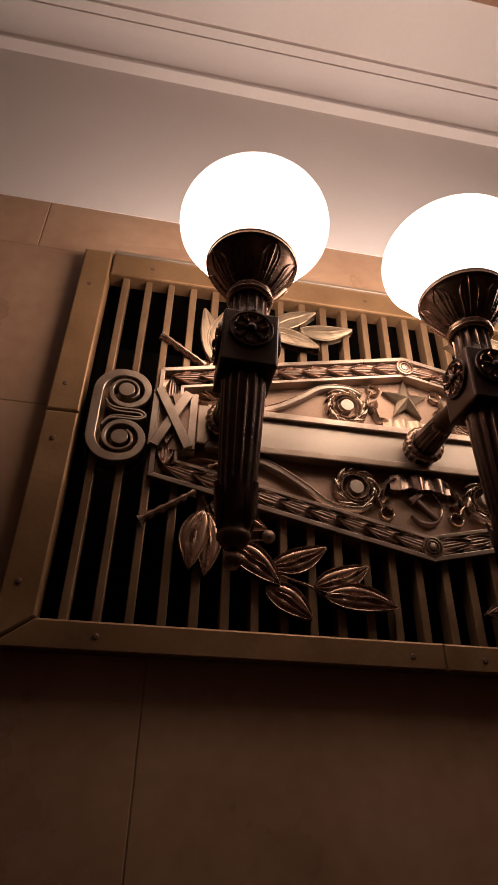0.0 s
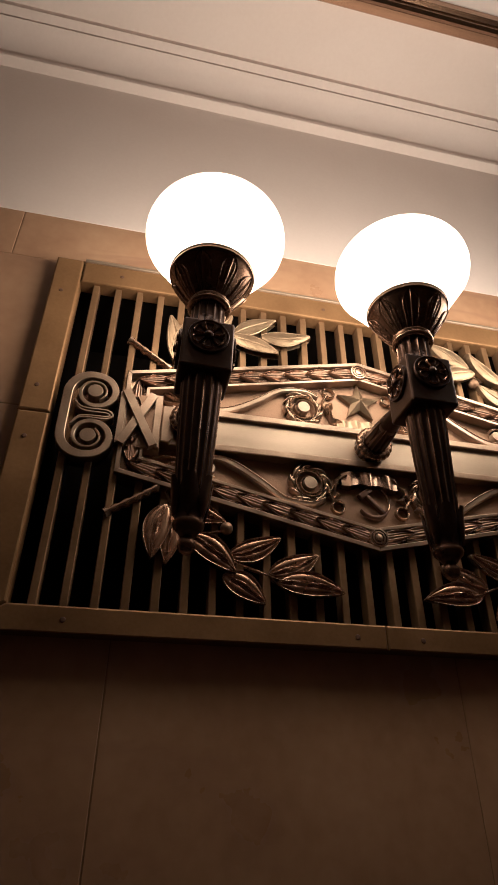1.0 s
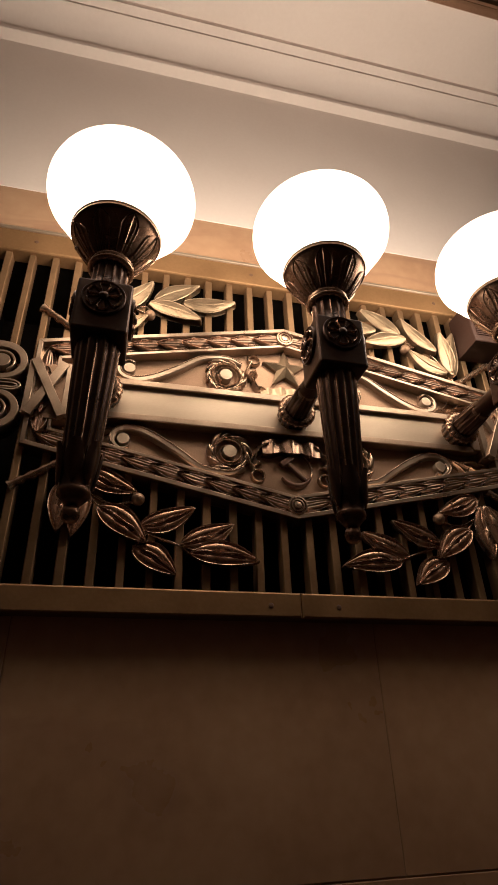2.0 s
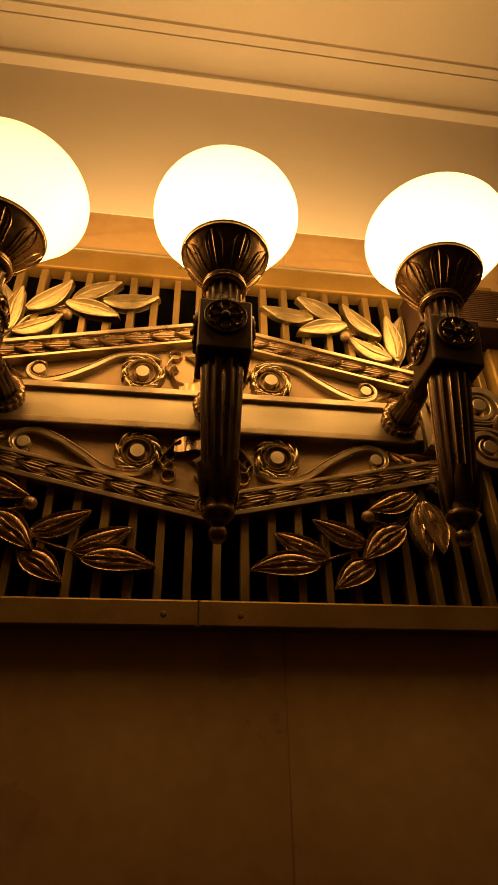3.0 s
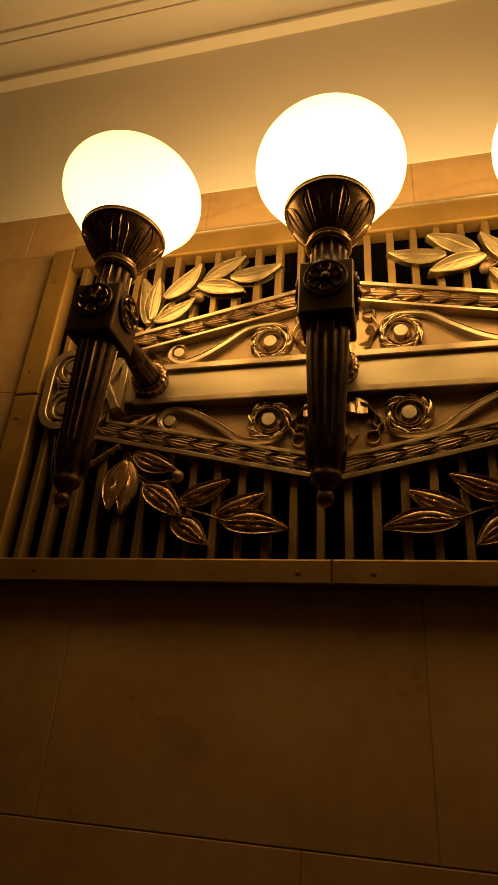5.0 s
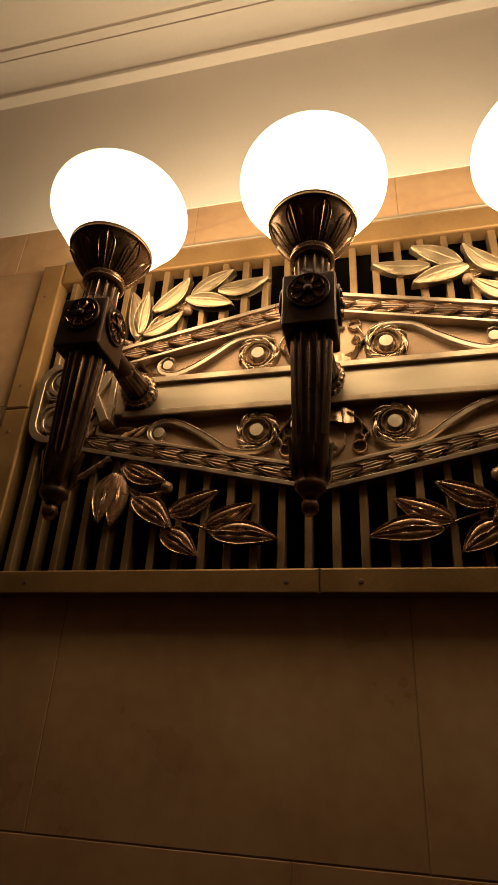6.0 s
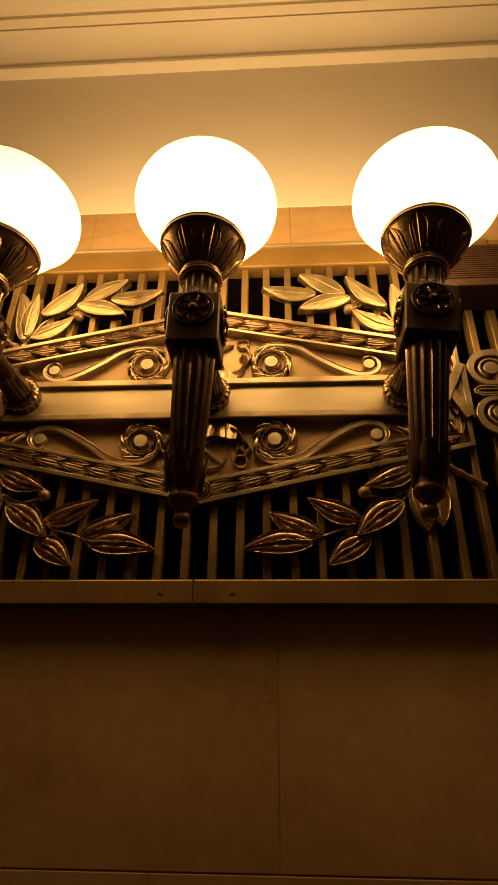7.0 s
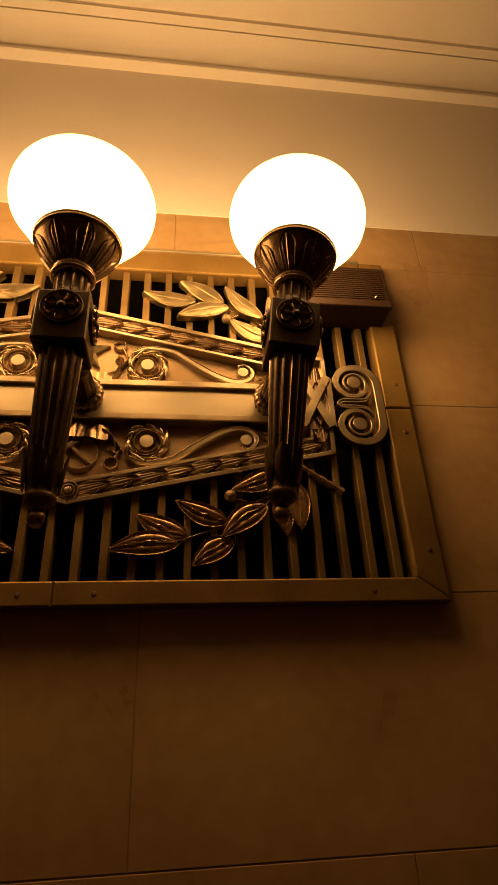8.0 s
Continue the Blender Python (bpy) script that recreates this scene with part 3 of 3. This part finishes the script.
f = Form().box(0.545, 0.802, -0.078, 0.012, 2.682, 2.824, 0.003)
part("body", f.mesh("body", BOX, 15), box).matrix_parent_inverse = Matrix.Translation((0.74, 0, 2.85)).inverted()
for k in range(15):
    z = 2.708 + 0.0072 * k
    f = Form().box(0.556, 0.790, -0.081, -0.0775, z, z + 0.0042, 0.001)
    part("slat", f.mesh("slat", BOX, 15), box).matrix_parent_inverse = Matrix.Translation((0.74, 0, 2.85)).inverted()
f = Form().box(0.543, 0.804, -0.083, -0.07, 2.680, 2.700, 0.003)
part("lip", f.mesh("lip", BOX, 15), box).matrix_parent_inverse = Matrix.Translation((0.74, 0, 2.85)).inverted()
f = Form().lathe([(0.0045, 0.0), (0.0045, 0.003), (0.003, 0.006), (0.0, 0.007)], 14, (0.764, -0.0805, 2.712), axis="-y")
part("screw", f.mesh("screw", STEEL, 50), box, "small bright steel screw").matrix_parent_inverse = Matrix.Translation((0.74, 0, 2.85)).inverted()

# ---- marble slabs ----
G = 0.0010


def slab_course(z0, z1, cuts):
    for a, b in zip(cuts, cuts[1:]):
        f = Form().box(a + G, b - G, WALL, WALL + 0.021, z0 + G, z1 - G, 0.0015)
        part("marble_slab", f.mesh("marble_slab", MARBLE, 15), wall)


slab_course(2.947, 3.131, [-5.99, -2.7, -2.1, -1.55, -0.970, -0.373, 0.224, 0.988, 1.6, 2.2, 2.8, 5.99])
for z0, z1 in ((2.449, 2.947), (1.952, 2.449)):
    slab_course(z0, z1, [-5.99, -2.6, -1.75, -0.80])
    slab_course(z0, z1, [0.80, 1.75, 2.6, 5.99])
slab_course(1.485, 1.952, [-5.99] + [-0.567 + 0.739 * k for k in range(-7, 2)] + [1.12 + 0.739 * k for k in range(6)] + [5.99])
slab_course(0.99, 1.485, [-5.99] + [-0.055 + 0.739 * k for k in range(-8, 9)] + [5.99])
slab_course(0.49, 0.99, [-5.99] + [-0.567 + 0.739 * k for k in range(-7, 9)] + [5.99])
slab_course(0.0, 0.49, [-5.99] + [-0.055 + 0.739 * k for k in range(-8, 9)] + [5.99])

# ---- relief ornament on the grille ----
def ornament(name, form, parent, angle=50, mat=None, label=""):
    """A relief piece given about the cartouche's middle."""
    form.v = [(x + CX, y, z + CZ) for x, y, z in form.v]
    return gpart(name, form, mat or BRONZE, parent, angle, label)


def leaf(base, tip, width, y0, cupped, bend=0.0, tilt=0.0, seed=0):
    """A thick laurel leaf with a midrib; cupped leaves have a raised rim and two hollows."""
    bx, bz = base
    dx, dz = tip[0] - bx, tip[1] - bz
    d = math.hypot(dx, dz)
    nx, nz = -dz / d, dx / d

    def point(u, v):
        s = -1 + 2 * v / 0.8 if v <= 0.8 else 1 - 2 * (v - 0.8) / 0.2
        w = width / 2 * max(0.0, math.sin(math.pi * u**0.9)) ** (0.78 if cupped else 0.80) * (1 - 0.25 * u) * 1.16
        off = bend * d * math.sin(math.pi * u) + s * w
        x, z = bx + dx * u + nx * off, bz + dz * u + nz * off
        full = math.sin(math.pi * min(1, max(0, u))) ** 0.5
        if v > 0.8:
            return (x, y0 + 0.007 - tilt * u, z)
        vein = 0.0007 * math.sin(58 * (u - 0.30 * abs(s)) + seed) * (1 - abs(s)) * full
        if cupped:
            q = s - 0.06 * math.sin(13 * u + seed) * full
            h = full * (0.003 + 0.0062 * math.sin(math.pi * abs(s) ** 0.85) ** 1.5 + 0.0085 * math.exp(-(((abs(s) - 0.94) / 0.05) ** 2)) + 0.0115 * math.exp(-abs(q / 0.075) ** 1.7) * (1 + 0.2 * math.sin(22 * u + seed))) + 0.5 * vein
        else:
            flat = max(0.0, min(1.0, 9 * math.sin(math.pi * u))) ** 0.5
            q = s - 0.05 * math.sin(9 * u + seed) * full
            side = 0.0011 * math.exp(-((math.sin(9.5 * (u - 0.34 * abs(s)) * math.pi / 2 + 0.3 * seed) / 0.16) ** 2)) * min(1, 6 * abs(s)) * (abs(s) < 0.86)
            h = flat * (0.0150 - 0.0040 * s * s + 0.0014 * math.exp(-(((abs(s) - 0.90) / 0.06) ** 2)) + 0.0020 * s * math.sin(2.1 * seed + 1)) - full * (0.0024 * math.exp(-((q / 0.06) ** 2)) + side)
        return (x, y0 - h - tilt * u - 0.006 * u**4, z)

    return Form().field(point, 24, 60)


def ring_path(cx, cz, r0, r1, a0, a1, n=28, flip=1):
    out = []
    for k in range(n + 1):
        t = k / n
        a = radians(a0 + (a1 - a0) * t)
        r = r0 + (r1 - r0) * t
        out.append((cx + flip * r * math.cos(a), cz + r * math.sin(a)))
    return out


def disc(x, z, profile, seg=36):
    return Form().lathe(profile, seg, (x, 0, z), axis="-y")


# border: outer and inner fillets, garland between
outer = inset(hexa, 0.011)
mid0, mid1 = inset(hexa, 0.050), inset(hexa, 0.058)
bed = inset(hexa, 0.052)
for i in range(6):
    j = (i + 1) % 6
    ornament("outer_fillet", Form().slab([hexa[i], hexa[j], outer[j], outer[i]], -0.004, PL + 0.006, 0.0012), panel, 18, RIM)
    ornament("inner_fillet", Form().slab([mid0[i], mid0[j], mid1[j], mid1[i]], 0.001, PL + 0.004, 0.0010), panel, 18, RIM)
    ornament("garland_bed", Form().slab([outer[i], outer[j], bed[j], bed[i]], 0.016, PL + 0.003), panel)


def scale_leaf(seed):
    """One overlapping leaf of the garland, along +x, its tip raised and outlined."""
    rnd = random.Random(seed)
    ph = [rnd.uniform(-0.5, 0.5) for _ in range(4)]

    def point(u, v):
        s = (v - 0.5) * 2
        taper = 0.86 + 0.14 * math.sin(math.pi * u) if u < 0.42 else max(0.0, 1 - ((u - 0.42) / 0.58) ** 1.5)
        a = abs(s)
        grown = min(1, max(0, (u - 0.22) / 0.2))
        rope = 0.0135 * max(0.0, 1 - (0.94 * s * taper) ** 2) ** 0.5
        h = 0.001 + rope + 0.0085 * u
        h += grown * (0.0044 * math.exp(-(((a - 0.86) / 0.085) ** 2)) - 0.0036 * math.exp(-(((a - 0.62) / 0.10) ** 2)))
        flame = s * (2.1 + 0.5 * u) + 0.22 * math.sin(5.5 * u + ph[0]) * (1 if s > 0 else -1) * min(1, 3 * a)
        h += 0.0013 * math.cos(2 * math.pi * flame) * (1 - grown * min(1, max(0, (a - 0.5) / 0.15))) * (1 - 0.5 * u)
        if a > 0.97 or u > 0.985:
            h = max(0.0, rope - 0.006)
        return (-0.014 + 0.073 * u, -h, s * 0.0188 * taper)

    return Form().field(point, 30, 60).mesh("garland_leaf", CHASED, 50)


SCALES = [scale_leaf(k) for k in range(4)]


def garland(x0, z0, x1, z1, n, at0=0.0):
    d = math.hypot(x1 - x0, z1 - z0)
    turn = math.degrees(-math.atan2(z1 - z0, x1 - x0))
    for k in range(n):
        t = (k + at0) / n
        o = part("garland_leaf", SCALES[(k * 3 + n) % 4], panel)
        o.matrix_basis = pose(CX + x0 + (x1 - x0) * t, 0.0165 - 0.0004 * (k % 3), CZ + z0 + (z1 - z0) * t, 0, turn, 0) @ Matrix.Diagonal((d / n / 0.0545, 1, 1, 1))


trough = inset(hexa, 0.031)
for sx in (-1, 1):
    for sz in (-1, 1):
        cx, cz = sx * abs(trough[0][0]), sz * abs(trough[0][1])
        az = sz * abs(trough[1][1])
        q = 0.026 / math.hypot(cx, cz - az)
        garland(cx * q, az + (cz - az) * q, cx, cz, 9)
        garland(cx, cz * 0.05, cx, cz, 2)
for sz in (-1, 1):
    az = sz * (HA - 0.033)
    ornament("medallion", disc(0, az, [(0.0235, -0.018), (0.0235, 0.003), (0.0225, 0.0055), (0.0195, 0.006), (0.0185, 0.002), (0.0165, 0.002), (0.0155, 0.0055), (0.0125, 0.006), (0.0115, 0.002), (0.0095, 0.002), (0.0085, 0.0055), (0.0075, 0.006), (0.0, 0.0062)]), panel, 30, CHASED)

# scrolls: rosette spirals, stems, eyes and leaf tips, in the four fields
for sx in (-1, 1):
    for sz in (-1, 1):
        X, Z = sx * 0.158 + (0.0045 if sz < 0 else -0.002), sz * 0.111
        m = lambda pts: [(sx * x, sz * z) for x, z in pts]
        ornament("scroll_eye", disc(X, Z, [(0.0165, -PL), (0.0165, -0.009), (0.0157, -0.008), (0.0, -0.0076)]), panel, 28, BOSS)
        sp = [(X + sx * r * math.cos(a), Z + sz * r * math.sin(a)) for r, a in ((0.0345 - 0.0145 * max(0.0, (k - 20) / 40) ** 1.1, radians(140 - 560 * k / 60)) for k in range(61))]
        ornament("spiral", Form().rope(sp, [0.0062 - 0.0028 * k / 60 for k in range(61)], [0.021 - 0.004 * k / 60 for k in range(61)], PL, 10), panel, 60)
        ring = [(X + 0.0435 * math.cos(a), Z + 0.0435 * math.sin(a)) for a in (2 * math.pi * k / 40 for k in range(41))]
        ornament("wreath", Form().rope(ring, 0.013, 0.015, PL, 8), panel, 60)
        for k in range(9):
            a0, g = 132 - 38 * k, 1 + 0.22 * math.sin(2.3 * k + sx)
            for side in (0, 1):
                arc = [((0.0415 + 0.0130 * g * q**1.5 if side else 0.0430 - 0.0050 * q), radians(a0 - (46 if side else 34) * g * q - 8 * (1 - side))) for q in (i / 11 for i in range(12))]
                pts = [(X + sx * r * math.cos(a), Z + sz * r * math.sin(a)) for r, a in arc]
                wd = [0.0026 + (0.0125 if side else 0.0075) * g * math.sin(math.pi * min(1, 0.20 + 0.80 * i / 11)) for i in range(12)]
                hg = [0.016 + (0.010 if side else 0.007) * math.sin(math.pi * (0.15 + 0.75 * i / 11)) for i in range(12)]
                ornament("acanthus_leaf", Form().rope(pts, wd, hg, PL, 12, 0, 1, 0.20), panel, 45)
        stem = curve(m([(-0.118, 0.150), (-0.155, 0.1655), (-0.22, 0.157), (-0.277, 0.119), (-0.335, 0.084), (-0.382, 0.069), (-0.417, 0.080), (-0.425, 0.104), (-0.407, 0.124), (-0.388, 0.119)]), 6)
        n = len(stem)
        wd = [0.008 + 0.010 * math.sin(math.pi * min(1, k / n * 1.15)) for k in range(n)]
        ornament("stem", Form().strip(stem, wd, PL - 0.018, PL + 0.001, 0.0034), panel, 20, RIM)
        edge = []
        for k in range(n):
            (ax, az), (bx, bz) = stem[max(k - 1, 0)], stem[min(k + 1, n - 1)]
            d = math.hypot(bx - ax, bz - az)
            edge.append((stem[k][0] + sx * (bz - az) / d * wd[k] * 0.36, stem[k][1] - sx * (bx - ax) / d * wd[k] * 0.36))
        ornament("stem_edge", Form().rope(edge, 0.0040, 0.0036, PL - 0.0165, 8), panel, 60)
        ornament("stem_eye", disc(sx * 0.400, sz * 0.100, [(0.0140, -PL), (0.0140, -0.0125), (0.0132, -0.0117), (0.0, -0.0115)]), panel, 28, BOSS)
        for lobe, (pts, w) in enumerate(((((-0.375, 0.066), (-0.43, 0.073), (-0.49, 0.092), (-0.548, 0.112)), 0.019), (((-0.435, 0.077), (-0.465, 0.100), (-0.478, 0.118)), 0.012), (((-0.49, 0.092), (-0.512, 0.110), (-0.528, 0.121)), 0.010), (((-0.46, 0.083), (-0.50, 0.076), (-0.535, 0.082)), 0.011))):
            tip = curve(m(pts), 6)
            n = len(tip)
            ornament("leaf_tip", Form().rope(tip, [w * (1 - (k / (n - 1)) ** 1.5) + 0.002 for k in range(n)], [0.016 - 0.005 * k / n for k in range(n)], PL, 10, 0, 2, 0.3), panel)
        # small curl beside the middle
        c = (sx * 0.083, sz * (0.176 if sz > 0 else 0.163))
        ornament("curl", Form().rope([(c[0] + 0.0152 * math.cos(a), c[1] + 0.0152 * math.sin(a)) for a in (2 * math.pi * k / 24 for k in range(25))], 0.0065, 0.013, PL, 8), panel)
        link = curve([(c[0] + sx * 0.008, c[1] - sz * 0.010), (sx * 0.100, c[1] - sz * 0.028), (sx * 0.104, sz * 0.130), (sx * 0.090, sz * 0.105)], 5)
        ornament("curl_stalk", Form().rope(link, [0.011 - 0.006 * k / len(link) for k in range(len(link))], 0.016, PL, 8), panel)
        # side leaves of the ribbon
        tail = curve([(sx * 0.058, sz * 0.078), (sx * 0.078, sz * 0.092), (sx * 0.090, sz * 0.118), (sx * 0.083, sz * 0.135)], 6)
        n = len(tail)
        ornament("ribbon_tail", Form().rope(tail, [0.004 + 0.020 * abs(math.sin(0.7 + 4.2 * k / n)) for k in range(n)], [0.014 + 0.009 * abs(math.sin(1 + 7 * k / n)) for k in range(n)], PL, 10, 0, 2, 0.35), panel)


def ribbon(z0, drop, x0, x1, folds, flare):
    """A gathered ribbon: a sheet standing off the plate in folds, with a scalloped free edge."""

    def point(u, v):
        x = x0 + (x1 - x0) * u
        wave = math.sin(folds * math.pi * u)
        h = 0.013 + 0.0075 * wave * wave + flare * v
        z = z0 + drop * v * (1 + 0.22 * abs(wave)) - 0.010 * (2 * u - 1) ** 2
        return (x + 0.004 * v * math.sin(2 * folds * math.pi * u), PL - h, z)

    def under(u, v):
        x, y, z = point(u, 1)
        return (x, y + (PL + 0.001 - y) * v, z - 0.003 * v * (1 if drop < 0 else -1))

    f = Form().field(point, 60, 8)
    f.field(under, 60, 3)
    f.field(lambda u, v: (point(u, 0)[0], point(u, 0)[1] + (PL + 0.001 - point(u, 0)[1]) * v, point(u, 0)[2]), 60, 2)
    return f


ornament("ribbon", ribbon(0.090, -0.030, -0.070, 0.070, 4, 0.004), panel, 60, GILT)
ornament("ribbon", ribbon(-0.063, -0.034, -0.073, 0.073, 3, 0.005), panel, 60, CHASED)

# star
cz, R = 0.155, 0.062
pts = [(math.sin(math.pi * k / 5) * (R if k % 2 == 0 else R * 0.40), cz + math.cos(math.pi * k / 5) * (R if k % 2 == 0 else R * 0.40)) for k in range(10)]
f = Form()
f.add([(x, PL, z) for x, z in pts] + [(x, 0.019, z) for x, z in pts] + [(0, 0.004, cz)], [(k, (k + 1) % 10, 10 + (k + 1) % 10, 10 + k) for k in range(10)] + [(10 + k, 10 + (k + 1) % 10, 20) for k in range(10)])
ornament("star", f, panel, 15, GILT)

# crossed tool emblem in the lower field
f = Form()


def bar(f, x0, z0, x1, z1, w, y0, y1):
    d = math.hypot(x1 - x0, z1 - z0)
    nx, nz = -(z1 - z0) / d * w / 2, (x1 - x0) / d * w / 2
    return f.slab([(x0 + nx, z0 + nz), (x0 - nx, z0 - nz), (x1 - nx, z1 - nz), (x1 + nx, z1 + nz)], y0, y1, 0.002)


# Dull rivet bronze on the tools puts the shade under the ribbon into colour.
ornament("hammer_handle", bar(Form(), -0.012, -0.120, 0.034, -0.168, 0.009, 0.018, PL), panel, 35, DULL_SHADED)
ornament("hammer_head", bar(Form(), -0.026, -0.131, 0.004, -0.107, 0.014, 0.016, PL), panel, 35, DULL_SHADED)
cres = ring_path(0.010, -0.138, 0.042, 0.042, 215, 330, 20)
ornament("curved_blade", Form().rope(cres, [0.004 + 0.011 * math.sin(math.pi * k / 20) for k in range(21)], 0.010, PL, 8), panel, 50, DULL_SHADED)
ornament("fine_arc", Form().rope(ring_path(0.010, -0.138, 0.042, 0.042, -30, 55, 16), [0.007 - 0.004 * k / 16 for k in range(17)], 0.008, PL, 6), panel)

# crossed straps and volutes at both ends
for sx in (-1, 1):
    m = lambda x, z: (sx * x, z)
    strap = ornament("strap_block", Form().slab([m(0.624, -0.074), m(0.522, -0.074), m(0.522, 0.074), m(0.624, 0.074)], -0.001, PL + 0.02, 0.001), grille, 20, GROUND)
    for x0, z0, x1, z1, w, y in ((0.611, 0.073, 0.537, -0.073, 0.0205, -0.019), (0.545, 0.072, 0.611, -0.072, 0.0205, -0.015), (0.532, 0.072, 0.532, -0.072, 0.017, -0.011), (0.616, 0.072, 0.616, -0.072, 0.015, -0.011)):
        ornament("strap", Form().strip([m(x0, z0), m(x1, z1)], w, y, 0.0), strap, 20, RIM)
    ornament("end_piece", Form().slab([m(0.521, -0.050), m(0.500, -0.052), m(0.490, -0.040), m(0.490, 0.040), m(0.500, 0.052), m(0.521, 0.050)], -0.003, PL, 0.003), strap, 25, RIM)
    # volute: recessed plate, spiral bands, tongue and eyes
    c0 = 0.686
    pts = [(c0 + 0.055 * math.cos(a) * (1 if math.cos(a) < 0 else 1.25), 0.062 + 0.056 * math.sin(a)) for a in (radians(d) for d in range(0, 301, 12))]
    pts = pts[::-1] + [(x, -z) for x, z in pts]
    vol = ornament("volute", Form().slab([m(x, z) for x, z in pts], 0.021, PL + 0.016, 0.002), grille, 30, CHASED)
    ways = ((-90, 0.0590, 0.0215), (0, 0.0610, 0.0215), (45, 0.0545, 0.021), (90, 0.0475, 0.019), (180, 0.0470, 0.0165), (270, 0.0405, 0.0125), (360, 0.0330, 0.0085), (450, 0.0282, 0.0065), (540, 0.0258, 0.0052), (610, 0.0240, 0.004))
    for sz in (-1, 1):
        X, Z = c0 - 0.003, sz * 0.062
        ornament("volute_eye", disc(sx * X, Z, [(0.0178, -0.023), (0.0178, 0.0125), (0.0168, 0.0135), (0.0, 0.0137)]), vol, 25, RIM)
        band, wd = [m(X + 0.0615, sz * y) for y in (0.0, 0.015, 0.03, 0.045)], [0.0215] * 4
        for (a0, r0, w0), (a1, r1, w1) in zip(ways[1:], ways[2:]):
            n = max(2, int((a1 - a0) / 9))
            for k in range(n):
                q = k / n
                a, r = radians(a0 + (a1 - a0) * q), r0 + (r1 - r0) * q
                band.append(m(X + r * math.cos(a), Z + sz * r * math.sin(a)))
                wd.append(w0 + (w1 - w0) * q)
        ornament("volute_band", Form().strip(band, wd, -0.010, 0.023, 0.0016), vol, 25, RIM)
    for grow, y in ((0.0, -0.010), (0.0068, -0.0085)):
        way = curve([m(c0 + 0.040, 0.034), m(c0 + 0.026, 0.0175 - grow * 0.8), m(c0 + 0.004, 0.0125 - grow), m(c0 - 0.036 + grow * 0.4, 0.0120 - grow), m(c0 - 0.051 + grow, 0.0), m(c0 - 0.036 + grow * 0.4, grow - 0.0120), m(c0 + 0.004, grow - 0.0125), m(c0 + 0.026, grow * 0.8 - 0.0175), m(c0 + 0.040, -0.034)], 8)
        ornament("volute_tongue", Form().strip(way, 0.0046, y, 0.023, 0.001), vol, 25, RIM)

# laurel sprays: leaves as (base, tip, width)
TOP = [((-0.496, 0.186), (-0.526, 0.352), 0.062), ((-0.490, 0.196), (-0.474, 0.342), 0.054), ((-0.460, 0.266), (-0.355, 0.376), 0.056), ((-0.356, 0.314), (-0.230, 0.386), 0.058), ((-0.281, 0.320), (-0.131, 0.344), 0.056), ((-0.370, 0.303), (-0.226, 0.258), 0.058), ((-0.483, 0.196), (-0.364, 0.263), 0.054)]
LOW = [((-0.492, -0.205), (-0.515, -0.335), 0.060), ((-0.486, -0.205), (-0.484, -0.344), 0.054), ((-0.480, -0.184), (-0.358, -0.237), 0.055), ((-0.440, -0.272), (-0.334, -0.352), 0.060), ((-0.352, -0.313), (-0.232, -0.262), 0.053), ((-0.362, -0.354), (-0.270, -0.414), 0.056), ((-0.263, -0.347), (-0.147, -0.297), 0.055), ((-0.243, -0.364), (-0.094, -0.380), 0.056)]
for sx in (-1, 1):
    for low, leaves in ((False, TOP), (True, LOW)):
        spray = ornament("laurel_stem", Form().rope(curve([(-sx * x, z) for x, z in ([(-0.512, -0.135), (-0.490, -0.185), (-0.440, -0.268), (-0.352, -0.316), (-0.268, -0.346), (-0.240, -0.364)] if low else [(-0.510, 0.165), (-0.490, 0.198), (-0.452, 0.262), (-0.366, 0.306), (-0.279, 0.320)])], 8), [0.013 - 0.007 * k / 40 for k in range(41 if low else 33)], 0.010, 0.020, 10), grille)
        back = Form()
        for k, (b, t_, w) in enumerate(leaves):
            w *= 0.98 if low else 0.90
            f = leaf((-sx * b[0], b[1]), (-sx * t_[0], t_[1]), w, 0.012 - 0.003 * ((2, 0, 1, 2, 0, 1, 1, 2)[k] if low else k % 3), low, 0.05 * (-1) ** k * sx, 0.004 * (k % 2), k * 1.7)
            ornament("leaf", f, spray, 80 if low else 40, LEAF if low else GILT)
        bx, bz = (-0.357, -0.252) if low else (-0.361, 0.268)
        ball = Form().lathe([(0.0, -0.0145)] + [(0.0145 * math.cos(a), 0.0145 * math.sin(a)) for a in (radians(d) for d in range(-75, 90, 15))] + [(0.0, 0.0145)], 20, (-sx * bx, 0.004, bz), axis="-y")
        ornament("berry", ball, spray, 80, GROUND)
        stalk = curve([(-sx * x, z) for x, z in ([(-0.455, -0.245), (-0.41, -0.264), (-0.360, -0.254)] if low else [(-0.40, 0.288), (-0.382, 0.280), (-0.361, 0.268)])], 5)
        ornament("stalk", Form().rope(stalk, 0.006, 0.008, 0.014, 8), spray)
        z0, z1 = (-0.165, -0.240) if low else (0.172, 0.250)
        tw = curve([(sx * 0.513, z0), (sx * 0.545, z0 + (z1 - z0) * 0.30), (sx * 0.585, z0 + (z1 - z0) * 0.66), (sx * 0.622, z1)], 6)
        n = len(tw)
        ornament("cut_twig", Form().rope(tw, [0.0165 + 0.0045 * math.sin(k * 1.9 + sx) + (0.006 if k > n - 3 or k < 2 else 0) for k in range(n)], 0.015, 0.008, 10, 0.004), spray, 50, LEAF)
